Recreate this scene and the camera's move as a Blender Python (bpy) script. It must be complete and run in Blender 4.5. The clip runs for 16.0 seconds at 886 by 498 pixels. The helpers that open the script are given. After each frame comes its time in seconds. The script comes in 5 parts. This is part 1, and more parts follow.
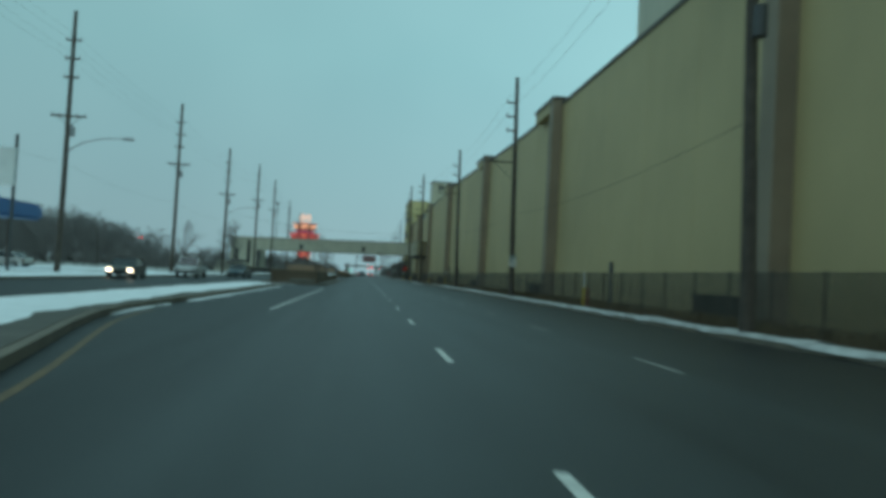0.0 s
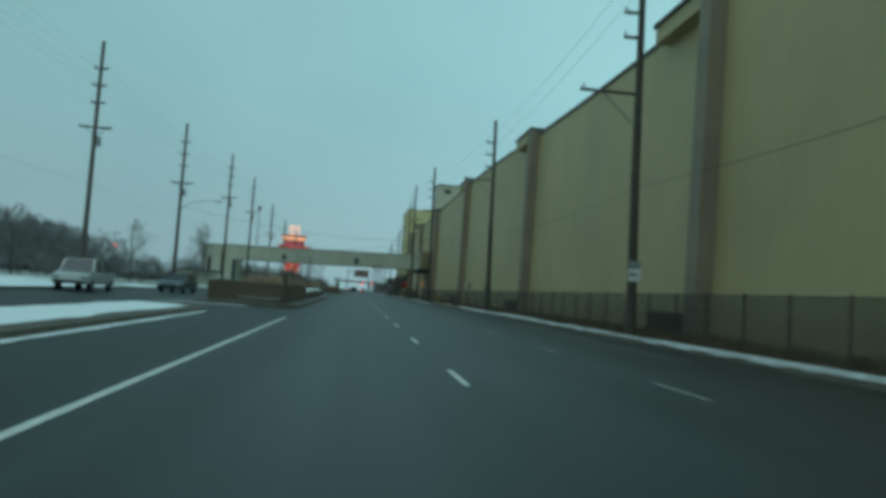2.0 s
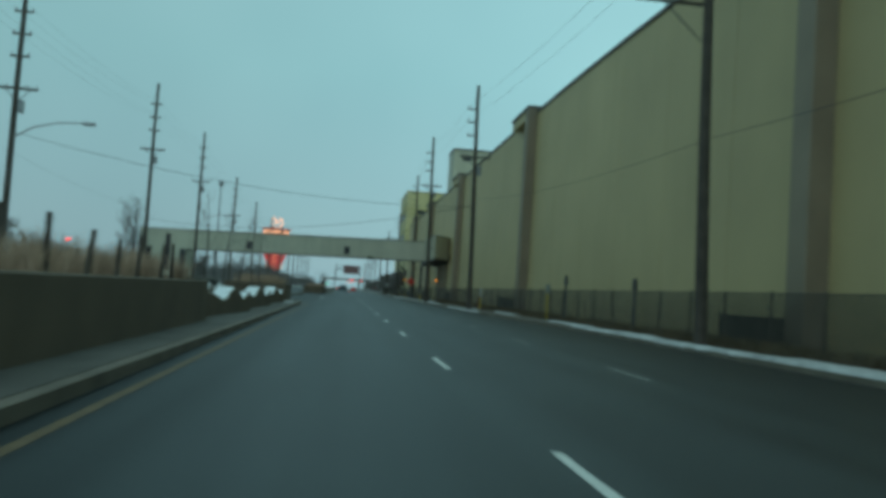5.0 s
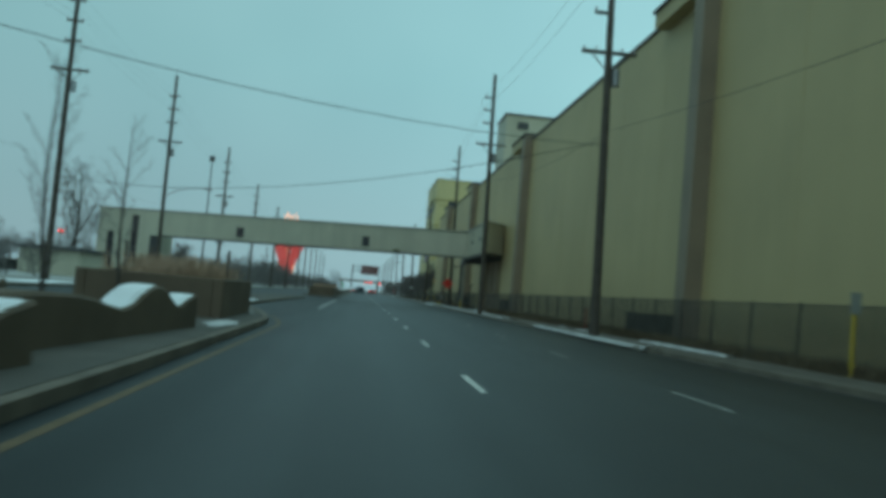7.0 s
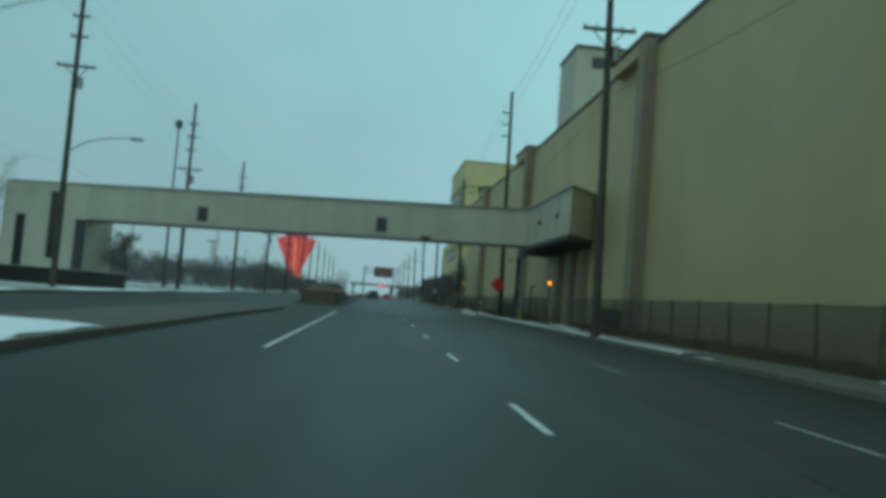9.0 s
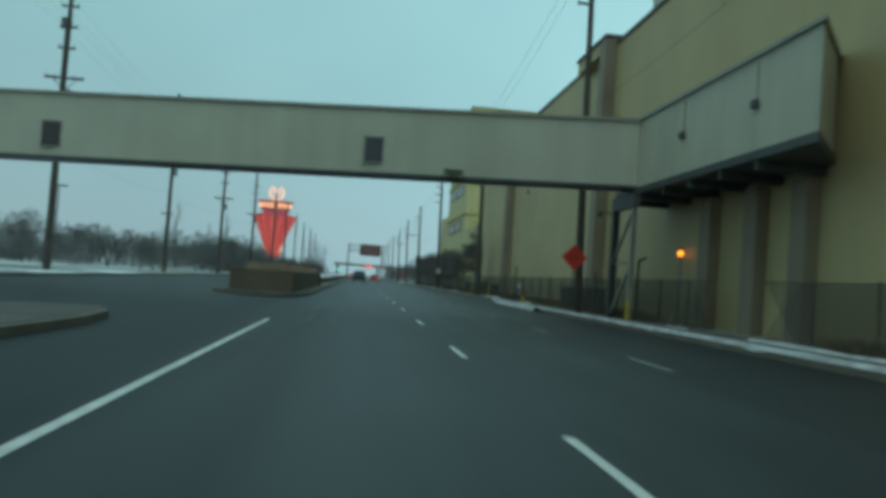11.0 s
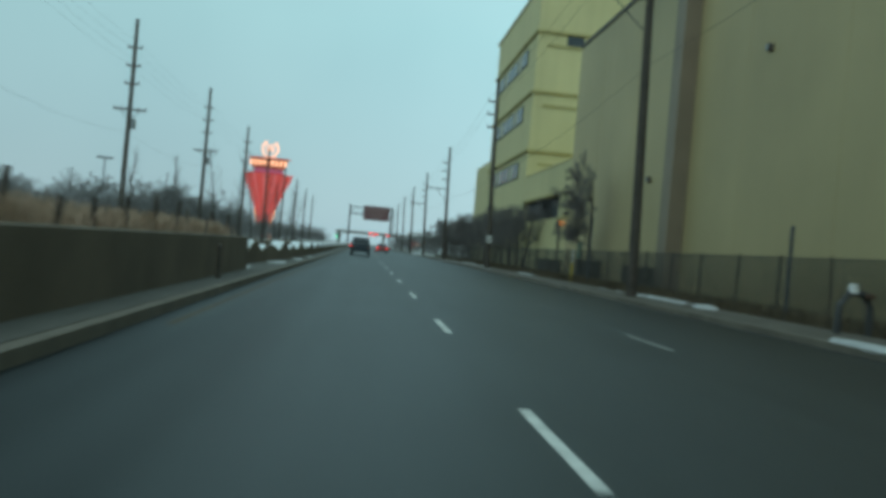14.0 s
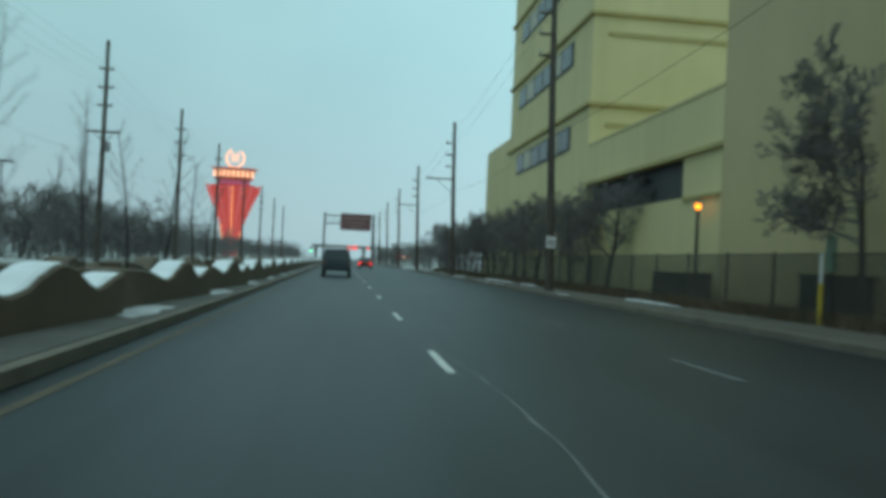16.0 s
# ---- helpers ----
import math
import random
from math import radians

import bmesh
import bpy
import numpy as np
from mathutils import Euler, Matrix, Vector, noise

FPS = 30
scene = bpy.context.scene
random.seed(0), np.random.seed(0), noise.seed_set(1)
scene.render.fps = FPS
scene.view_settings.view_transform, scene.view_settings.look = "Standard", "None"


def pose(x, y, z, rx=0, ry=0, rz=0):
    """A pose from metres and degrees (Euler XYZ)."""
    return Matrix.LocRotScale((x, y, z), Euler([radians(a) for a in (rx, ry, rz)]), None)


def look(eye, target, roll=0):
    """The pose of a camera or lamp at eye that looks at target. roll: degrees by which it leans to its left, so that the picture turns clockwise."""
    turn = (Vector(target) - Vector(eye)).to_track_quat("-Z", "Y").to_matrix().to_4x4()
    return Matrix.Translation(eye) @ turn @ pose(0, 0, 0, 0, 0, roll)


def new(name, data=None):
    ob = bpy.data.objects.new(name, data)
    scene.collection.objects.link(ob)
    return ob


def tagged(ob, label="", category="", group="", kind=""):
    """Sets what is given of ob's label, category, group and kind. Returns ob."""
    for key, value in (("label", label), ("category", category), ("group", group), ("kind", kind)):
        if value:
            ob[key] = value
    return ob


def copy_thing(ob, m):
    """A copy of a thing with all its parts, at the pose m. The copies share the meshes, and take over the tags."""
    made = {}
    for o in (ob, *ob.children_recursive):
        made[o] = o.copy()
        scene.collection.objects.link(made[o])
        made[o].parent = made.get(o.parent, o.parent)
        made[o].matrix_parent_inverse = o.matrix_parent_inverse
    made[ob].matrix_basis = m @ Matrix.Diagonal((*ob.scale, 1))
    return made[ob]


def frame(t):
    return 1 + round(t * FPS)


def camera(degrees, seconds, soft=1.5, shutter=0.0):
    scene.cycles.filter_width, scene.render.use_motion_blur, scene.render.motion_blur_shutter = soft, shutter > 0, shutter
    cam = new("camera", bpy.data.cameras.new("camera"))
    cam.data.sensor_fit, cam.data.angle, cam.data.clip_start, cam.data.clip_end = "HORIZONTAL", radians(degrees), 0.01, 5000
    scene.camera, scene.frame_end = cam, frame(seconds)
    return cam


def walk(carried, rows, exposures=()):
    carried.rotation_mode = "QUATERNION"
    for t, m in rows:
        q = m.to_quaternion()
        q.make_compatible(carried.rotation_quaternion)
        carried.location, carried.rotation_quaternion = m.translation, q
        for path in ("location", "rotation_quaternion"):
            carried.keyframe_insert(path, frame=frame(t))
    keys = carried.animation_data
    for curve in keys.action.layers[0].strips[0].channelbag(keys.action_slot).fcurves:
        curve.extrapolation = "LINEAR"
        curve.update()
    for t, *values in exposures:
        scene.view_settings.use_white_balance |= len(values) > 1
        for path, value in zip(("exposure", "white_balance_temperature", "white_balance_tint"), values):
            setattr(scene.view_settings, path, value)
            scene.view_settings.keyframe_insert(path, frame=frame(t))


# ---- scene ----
# Camera: seconds, x, y, z in metres, yaw, pitch, roll in degrees
cam = camera(58.0, 16.0, soft=4.4, shutter=0.4)
ROWS = [
    (0, 2.81, 0.00, 1.30, -5.74, 2.06, -3.26),
    (0.5, 2.80, 7.26, 1.31, -4.31, 3.79, -3.19),
    (1, 2.73, 14.15, 1.31, -4.56, 4.03, -4.26),
    (1.5, 2.59, 21.17, 1.29, -5.77, 2.86, -3.63),
    (2, 2.50, 28.19, 1.28, -6.38, 3.33, -4.25),
    (2.5, 2.42, 35.15, 1.29, -7.13, 2.48, -3.39),
    (3, 2.37, 42.46, 1.30, -7.40, 2.22, -3.65),
    (3.5, 2.31, 49.51, 1.30, -7.51, 1.21, -2.98),
    (4, 2.27, 57.15, 1.32, -7.76, 3.23, -3.53),
    (6.5, 2.34, 95.24, 1.31, -6.19, 3.18, -4.54),
    (7, 2.35, 103.11, 1.31, -6.00, 3.41, -5.06),
    (7.5, 2.31, 110.72, 1.31, -5.85, 3.64, -4.59),
    (8, 2.28, 118.38, 1.31, -6.12, 3.44, -4.79),
    (8.5, 2.28, 125.80, 1.32, -5.73, 3.71, -4.75),
    (9, 2.28, 133.49, 1.32, -5.09, 3.59, -4.59),
    (11.5, 2.30, 171.84, 1.30, -6.68, 2.17, -4.26),
    (12, 2.34, 179.30, 1.30, -7.27, 2.28, -4.54),
    (12.5, 2.41, 186.66, 1.32, -6.03, 2.50, -4.86),
    (13, 2.56, 193.84, 1.34, -6.73, 2.41, -6.61),
    (13.5, 2.65, 201.01, 1.34, -6.53, 1.42, -6.26),
    (14, 2.74, 208.02, 1.31, -5.79, 0.10, -5.13),
    (14.5, 2.86, 214.91, 1.30, -6.99, 0.77, -6.01),
    (15, 2.89, 222.11, 1.30, -7.20, 1.62, -6.50),
    (15.5, 2.91, 229.00, 1.30, -6.65, 1.05, -5.02),
    (16, 2.88, 235.86, 1.31, -7.27, 0.97, -2.74),
]
walk(cam, [(t, pose(x, y, z, 90 + pitch, roll, yaw)) for t, x, y, z, yaw, pitch, roll in ROWS],
     exposures=((0.0, -0.05, 6500, 13), (9.0, 0.02, 6500, 13), (11.5, 0.2, 6700, 18), (12.5, 0.36, 6850, 22), (16.0, 0.33, 6850, 22)))

# ---- world and light: overcast winter dusk ----
SKY_STRENGTH = 0.6
world = bpy.data.worlds.new("overcast_dusk")
scene.world = world
world.use_nodes = True
wt = world.node_tree
wt.nodes.clear()
w_out = wt.nodes.new("ShaderNodeOutputWorld")
w_bg = wt.nodes.new("ShaderNodeBackground")
w_sky = wt.nodes.new("ShaderNodeTexSky")
w_sky.sky_type = 'NISHITA'
w_sky.sun_disc = False
w_sky.sun_elevation = radians(6)
w_sky.sun_rotation = radians(200)
w_scale = wt.nodes.new("ShaderNodeVectorMath")
w_scale.operation = 'SCALE'
w_scale.inputs[3].default_value = 0.10
w_mix = wt.nodes.new("ShaderNodeMix")
w_mix.data_type = 'RGBA'
w_mix.inputs[0].default_value = 0.9
# the cloud layer: even, a little darker towards the zenith, with faint soft patches
w_co = wt.nodes.new("ShaderNodeTexCoord")
w_noise = wt.nodes.new("ShaderNodeTexNoise")
w_noise.inputs["Scale"].default_value = 2.2
w_noise.inputs["Detail"].default_value = 3
w_ramp = wt.nodes.new("ShaderNodeValToRGB")
w_ramp.color_ramp.elements[0].position = 0.3
w_ramp.color_ramp.elements[0].color = (0.43, 0.86, 0.91, 1)
w_ramp.color_ramp.elements[1].position = 0.7
w_ramp.color_ramp.elements[1].color = (0.52, 0.99, 1.03, 1)
wt.links.new(w_co.outputs["Generated"], w_noise.inputs["Vector"])
wt.links.new(w_noise.outputs["Fac"], w_ramp.inputs["Fac"])
wt.links.new(w_sky.outputs["Color"], w_scale.inputs[0])
wt.links.new(w_scale.outputs["Vector"], w_mix.inputs[6])
wt.links.new(w_ramp.outputs["Color"], w_mix.inputs[7])
# brighter on the building's side, dimmed behind trees for lens falloff, greyer low down
w_dir = wt.nodes.new("ShaderNodeSeparateXYZ")
wt.links.new(w_co.outputs["Generated"], w_dir.inputs[0])
w_side = wt.nodes.new("ShaderNodeMapRange")
w_side.interpolation_type = 'SMOOTHSTEP'
w_side.inputs["From Min"].default_value = -0.55
w_side.inputs["From Max"].default_value = 0.5
w_side.inputs["To Min"].default_value = 0.84
w_side.inputs["To Max"].default_value = 1.22
wt.links.new(w_dir.outputs["X"], w_side.inputs["Value"])
w_low = wt.nodes.new("ShaderNodeMapRange")
w_low.inputs["From Min"].default_value = 0.02
w_low.inputs["From Max"].default_value = 0.26
wt.links.new(w_dir.outputs["Z"], w_low.inputs["Value"])
w_band = wt.nodes.new("ShaderNodeMix")
w_band.data_type = 'RGBA'
w_band.inputs[6].default_value = (1.02, 0.91, 0.94, 1)
w_band.inputs[7].default_value = (1.0, 1.04, 1.03, 1)
wt.links.new(w_low.outputs["Result"], w_band.inputs[0])
w_tint = wt.nodes.new("ShaderNodeMix")
w_tint.data_type = 'RGBA'
w_tint.blend_type = 'MULTIPLY'
w_tint.inputs[0].default_value = 1.0
wt.links.new(w_mix.outputs[2], w_tint.inputs[6])
wt.links.new(w_band.outputs[2], w_tint.inputs[7])
w_gain = wt.nodes.new("ShaderNodeVectorMath")
w_gain.operation = 'SCALE'
wt.links.new(w_tint.outputs[2], w_gain.inputs[0])
wt.links.new(w_side.outputs["Result"], w_gain.inputs[3])
wt.links.new(w_gain.outputs["Vector"], w_bg.inputs["Color"])
w_bg.inputs["Strength"].default_value = SKY_STRENGTH
wt.links.new(w_bg.outputs["Background"], w_out.inputs["Surface"])

sun = new("sun", bpy.data.lights.new("sun", 'SUN'))
sun.data.energy = 0.45
sun.data.angle = radians(40)
sun.data.color = (0.75, 0.97, 1.0)
sun.matrix_world = look((0, 0, 100), (30, 40, 0))

# ---- materials ----
def mat(name, col, rough=0.7, metal=0.0, var=0.25, scale=3.0, fine=40.0, bump=0.2, stain=None, spec=0.5, coat=0.0, island=0.0, streak=0.0):
    """A surface with broad stains, fine grain and relief; sizes in metres."""
    m = bpy.data.materials.new(name)
    m.use_nodes = True
    nt = m.node_tree
    b = nt.nodes["Principled BSDF"]
    geo = nt.nodes.new("ShaderNodeNewGeometry")
    n1 = nt.nodes.new("ShaderNodeTexNoise")
    n1.inputs["Scale"].default_value = 1.0 / scale
    n1.inputs["Detail"].default_value = 5
    n2 = nt.nodes.new("ShaderNodeTexNoise")
    n2.inputs["Scale"].default_value = fine
    n2.inputs["Detail"].default_value = 3
    nt.links.new(geo.outputs["Position"], n1.inputs["Vector"])
    nt.links.new(geo.outputs["Position"], n2.inputs["Vector"])
    add = nt.nodes.new("ShaderNodeMath")
    add.operation = 'MULTIPLY_ADD'
    add.inputs[1].default_value = 0.35
    nt.links.new(n2.outputs["Fac"], add.inputs[0])
    nt.links.new(n1.outputs["Fac"], add.inputs[2])
    ramp = nt.nodes.new("ShaderNodeValToRGB")
    dark = stain or tuple(c * (1 - var) for c in col)
    light = tuple(min(1, c * (1 + var * 0.6)) for c in col)
    ramp.color_ramp.elements[0].position = 0.42
    ramp.color_ramp.elements[0].color = (*dark, 1)
    ramp.color_ramp.elements[1].position = 0.95
    ramp.color_ramp.elements[1].color = (*light, 1)
    nt.links.new(add.outputs[0], ramp.inputs["Fac"])
    src = ramp.outputs["Color"]
    if island:
        info = nt.nodes.new("ShaderNodeObjectInfo")
        hsv = nt.nodes.new("ShaderNodeHueSaturation")
        mul = nt.nodes.new("ShaderNodeMath")
        mul.operation = 'MULTIPLY_ADD'
        mul.inputs[1].default_value = island
        mul.inputs[2].default_value = 1 - island / 2
        nt.links.new(info.outputs["Random"], mul.inputs[0])
        nt.links.new(mul.outputs[0], hsv.inputs["Value"])
        nt.links.new(src, hsv.inputs["Color"])
        src = hsv.outputs["Color"]
    if streak:
        # rain streaks that run down the face
        mp = nt.nodes.new("ShaderNodeMapping")
        mp.inputs["Scale"].default_value = (0.9, 0.9, 0.05)
        n3 = nt.nodes.new("ShaderNodeTexNoise")
        n3.inputs["Scale"].default_value = 1.0
        n3.inputs["Detail"].default_value = 4
        mr = nt.nodes.new("ShaderNodeMapRange")
        mr.inputs["From Min"].default_value = 0.35
        mr.inputs["From Max"].default_value = 0.7
        mr.inputs["To Min"].default_value = 1 - streak
        mr.inputs["To Max"].default_value = 1 + streak * 0.3
        sc = nt.nodes.new("ShaderNodeVectorMath")
        sc.operation = 'SCALE'
        nt.links.new(geo.outputs["Position"], mp.inputs["Vector"])
        nt.links.new(mp.outputs["Vector"], n3.inputs["Vector"])
        nt.links.new(n3.outputs["Fac"], mr.inputs["Value"])
        nt.links.new(src, sc.inputs[0])
        nt.links.new(mr.outputs["Result"], sc.inputs[3])
        src = sc.outputs["Vector"]
    nt.links.new(src, b.inputs["Base Color"])
    b.inputs["Roughness"].default_value = rough
    b.inputs["Metallic"].default_value = metal
    b.inputs["Specular IOR Level"].default_value = spec
    b.inputs["Coat Weight"].default_value = coat
    if bump:
        bp = nt.nodes.new("ShaderNodeBump")
        bp.inputs["Strength"].default_value = bump
        bp.inputs["Distance"].default_value = 0.02
        nt.links.new(n2.outputs["Fac"], bp.inputs["Height"])
        nt.links.new(bp.outputs["Normal"], b.inputs["Normal"])
    return m


def glow(name, col, strength):
    m = bpy.data.materials.new(name)
    m.use_nodes = True
    b = m.node_tree.nodes["Principled BSDF"]
    b.inputs["Base Color"].default_value = (*[c * 0.3 for c in col], 1)
    b.inputs["Emission Color"].default_value = (*col, 1)
    b.inputs["Emission Strength"].default_value = strength
    return m


def asphalt_material():
    """Worn asphalt: pale wheel tracks along the lanes, dark oil strips, patches and fine stone."""
    m = mat("asphalt", (0.019, 0.0245, 0.0262), 0.5, 0, 0.35, 5.0, 60.0, 0.4, spec=0.36)
    nt = m.node_tree
    b = nt.nodes["Principled BSDF"]
    base = b.inputs["Base Color"].links[0].from_socket
    geo = nt.nodes.new("ShaderNodeNewGeometry")
    mp = nt.nodes.new("ShaderNodeMapping")
    mp.inputs["Scale"].default_value = (1.1, 0.035, 1)
    nz = nt.nodes.new("ShaderNodeTexNoise")
    nz.inputs["Scale"].default_value = 1.0
    nz.inputs["Detail"].default_value = 4
    nt.links.new(geo.outputs["Position"], mp.inputs["Vector"])
    nt.links.new(mp.outputs["Vector"], nz.inputs["Vector"])
    rp = nt.nodes.new("ShaderNodeMapRange")
    rp.inputs["From Min"].default_value = 0.3
    rp.inputs["From Max"].default_value = 0.7
    rp.inputs["To Min"].default_value = 0.56
    rp.inputs["To Max"].default_value = 1.32
    nt.links.new(nz.outputs["Fac"], rp.inputs["Value"])
    # ragged strip beside the kerb lane: wet grit, plus lens falloff painted in
    sx = nt.nodes.new("ShaderNodeSeparateXYZ")
    nt.links.new(geo.outputs["Position"], sx.inputs[0])
    jit = nt.nodes.new("ShaderNodeMath")
    jit.operation = 'MULTIPLY_ADD'
    nt.links.new(nz.outputs["Fac"], jit.inputs[0])
    jit.inputs[1].default_value = 3.0
    nt.links.new(sx.outputs["X"], jit.inputs[2])
    grit_falloff = nt.nodes.new("ShaderNodeMapRange")
    grit_falloff.inputs["From Min"].default_value = 9.0
    grit_falloff.inputs["From Max"].default_value = 13.0
    grit_falloff.inputs["To Min"].default_value = 1.0
    grit_falloff.inputs["To Max"].default_value = 0.5
    nt.links.new(jit.outputs[0], grit_falloff.inputs["Value"])
    both = nt.nodes.new("ShaderNodeMath")
    both.operation = 'MULTIPLY'
    nt.links.new(rp.outputs["Result"], both.inputs[0])
    nt.links.new(grit_falloff.outputs["Result"], both.inputs[1])
    # lens falloff painted into the colour: asphalt darkened towards the median side
    worn = nt.nodes.new("ShaderNodeMapRange")
    worn.interpolation_type = 'SMOOTHSTEP'
    worn.inputs["From Min"].default_value = 0.6
    worn.inputs["From Max"].default_value = 4.2
    worn.inputs["To Min"].default_value = 0.5
    worn.inputs["To Max"].default_value = 1.12
    nt.links.new(jit.outputs[0], worn.inputs["Value"])
    lanes = nt.nodes.new("ShaderNodeMath")
    lanes.operation = 'MULTIPLY'
    nt.links.new(both.outputs[0], lanes.inputs[0])
    nt.links.new(worn.outputs["Result"], lanes.inputs[1])
    mx = nt.nodes.new("ShaderNodeVectorMath")
    mx.operation = 'SCALE'
    nt.links.new(base, mx.inputs[0])
    nt.links.new(lanes.outputs[0], mx.inputs[3])
    # shine cut on the median side too, for the same painted falloff
    shine = nt.nodes.new("ShaderNodeMath")
    shine.operation = 'MULTIPLY'
    shine.inputs[1].default_value = 0.36
    nt.links.new(worn.outputs["Result"], shine.inputs[0])
    nt.links.new(shine.outputs[0], b.inputs["Specular IOR Level"])
    nt.links.new(mx.outputs["Vector"], b.inputs["Base Color"])
    return m


def ground_material():
    """Thin trodden snow over dead grass and earth."""
    m = mat("snowy_ground", (0.62, 0.64, 0.65), 0.8, 0, 0.2, 11.0, 20.0, 0.4)
    nt = m.node_tree
    ramp = [n for n in nt.nodes if n.type == 'VALTORGB'][0]
    ramp.color_ramp.elements[0].position = 0.5
    ramp.color_ramp.elements[0].color = (0.13, 0.115, 0.08, 1)
    ramp.color_ramp.elements[1].position = 1.0
    return m


M_ASPHALT = asphalt_material()
M_GROUND = ground_material()
M_SNOW = mat("snow", (0.80, 0.82, 0.84), 0.75, 0, 0.12, 0.7, 25, 0.4)
M_OLDSNOW = mat("old_dirty_snow", (0.47, 0.475, 0.47), 0.75, 0, 0.55, 0.5, 25, 0.5)
M_WALL = mat("tan_stucco", (0.495, 0.382, 0.196), 0.58, 0, 0.16, 7.0, 30, 0.15, streak=0.03)
M_PIL = mat("brown_pilaster", (0.265, 0.203, 0.142), 0.6, 0, 0.2, 2.0, 30, 0.15)
M_COPING = mat("dark_coping", (0.10, 0.085, 0.075), 0.7, 0, 0.2, 1.0, 30, 0.1)
M_YELLOW = mat("yellow_stucco", (0.66, 0.56, 0.29), 0.7, 0, 0.10, 6.0, 30, 0.12, streak=0.06)
M_YBAND = mat("ochre_ledge", (0.45, 0.37, 0.16), 0.85, 0, 0.15, 2.0, 30, 0.1)
M_CREAM = mat("cream_metal_siding", (0.52, 0.49, 0.38), 0.55, 0, 0.12, 3.0, 30, 0.05, streak=0.1)
M_CREAM_TRIM = mat("grey_steel_trim", (0.30, 0.29, 0.24), 0.5, 0.2, 0.2, 1.0, 30, 0.1)
M_STEEL = mat("dark_painted_steel", (0.085, 0.088, 0.09), 0.55, 0.3, 0.3, 0.5, 40, 0.1)
M_GALV = mat("galvanised_steel", (0.32, 0.33, 0.34), 0.45, 0.7, 0.2, 0.6, 40, 0.1)
M_GLASS = mat("dark_window_glass", (0.025, 0.03, 0.035), 0.25, 0, 0.3, 1.0, 10, 0.0, spec=0.6)
M_DARKBAR = mat("dark_green_black_paint", (0.026, 0.028, 0.024), 0.7, 0, 0.4, 1.2, 20, 0.2)
M_RECESS = mat("dark_grey_panel", (0.052, 0.052, 0.056), 0.6, 0, 0.2, 2.0, 20, 0.0)
M_POLE = mat("weathered_pole_wood", (0.092, 0.074, 0.06), 0.85, 0, 0.35, 0.4, 35, 0.5, island=0.35)
M_CONC = mat("stained_concrete", (0.095, 0.086, 0.072), 0.85, 0, 0.3, 1.2, 30, 0.3)
M_LEDGE = mat("grey_ledge_concrete", (0.115, 0.106, 0.088), 0.85, 0, 0.35, 0.7, 30, 0.3)
M_PALECONC = mat("pale_snowy_concrete", (0.30, 0.29, 0.26), 0.85, 0, 0.35, 0.7, 30, 0.3)
M_KERB = mat("dirty_kerb_concrete", (0.165, 0.138, 0.106), 0.85, 0, 0.35, 0.8, 30, 0.3)
M_PAVE = mat("muddy_pavement", (0.11, 0.095, 0.075), 0.85, 0, 0.45, 1.0, 30, 0.3)
M_PLANTER = mat("brown_planter_concrete", (0.135, 0.098, 0.067), 0.85, 0, 0.3, 1.5, 30, 0.35)
M_WHITE = mat("worn_white_paint", (0.62, 0.62, 0.58), 0.7, 0, 0.35, 0.25, 30, 0.2)
M_WHITE_WORN = mat("faded_white_paint", (0.30, 0.30, 0.28), 0.75, 0, 0.5, 0.2, 30, 0.2)
M_FAINT = mat("nearly_gone_white_paint", (0.16, 0.165, 0.16), 0.75, 0, 0.5, 0.2, 30, 0.2)
M_YWORN = mat("nearly_gone_yellow_paint", (0.095, 0.066, 0.036), 0.75, 0, 0.5, 0.25, 30, 0.2)
M_YLINE = mat("worn_yellow_paint", (0.135, 0.084, 0.035), 0.7, 0, 0.45, 0.25, 30, 0.2)
M_TAR = mat("crack_sealer", (0.010, 0.011, 0.012), 0.75, 0, 0.3, 1.0, 30, 0.1)
M_BARK = mat("winter_bark", (0.07, 0.058, 0.05), 0.9, 0, 0.3, 0.4, 30, 0.3)
# twig colour lightened to stand in for distance haze
M_TWIG = mat("bare_twigs", (0.175, 0.162, 0.155), 0.9, 0, 0.3, 1.0, 30, 0.0)
M_REED = mat("russet_dead_grass", (0.50, 0.34, 0.24), 0.9, 0, 0.4, 0.5, 20, 0.0)
M_WEED = mat("dead_weeds", (0.13, 0.10, 0.06), 0.9, 0, 0.4, 0.6, 20, 0.0)
M_SOIL = mat("planter_soil", (0.07, 0.05, 0.035), 0.95, 0, 0.3, 0.4, 30, 0.4)
M_FENCE = mat("rusty_chain_link", (0.085, 0.075, 0.062), 0.7, 0.3, 0.3, 1.0, 30, 0.0)
M_BLACK = mat("black_rubber", (0.015, 0.015, 0.015), 0.7, 0, 0.3, 0.3, 40, 0.2)
M_WIRE = mat("power_cable", (0.03, 0.03, 0.03), 0.6, 0, 0.2, 1.0, 30, 0.0)
M_BROWNSIGN = mat("brown_sign_sheet", (0.16, 0.05, 0.03), 0.5, 0, 0.15, 0.8, 30, 0.0)
M_SIGNWHITE = mat("white_sign_sheet", (0.7, 0.7, 0.68), 0.5, 0, 0.1, 0.8, 30, 0.0)
M_RUST = mat("rusty_steel", (0.12, 0.06, 0.035), 0.8, 0.2, 0.4, 0.3, 30, 0.3)
M_PURPLE = mat("blue_canopy_metal", (0.03, 0.13, 0.32), 0.4, 0.1, 0.1, 1.0, 30, 0.0)
M_NEONRED = glow("red_neon_panel", (1.0, 0.13, 0.10), 0.30)
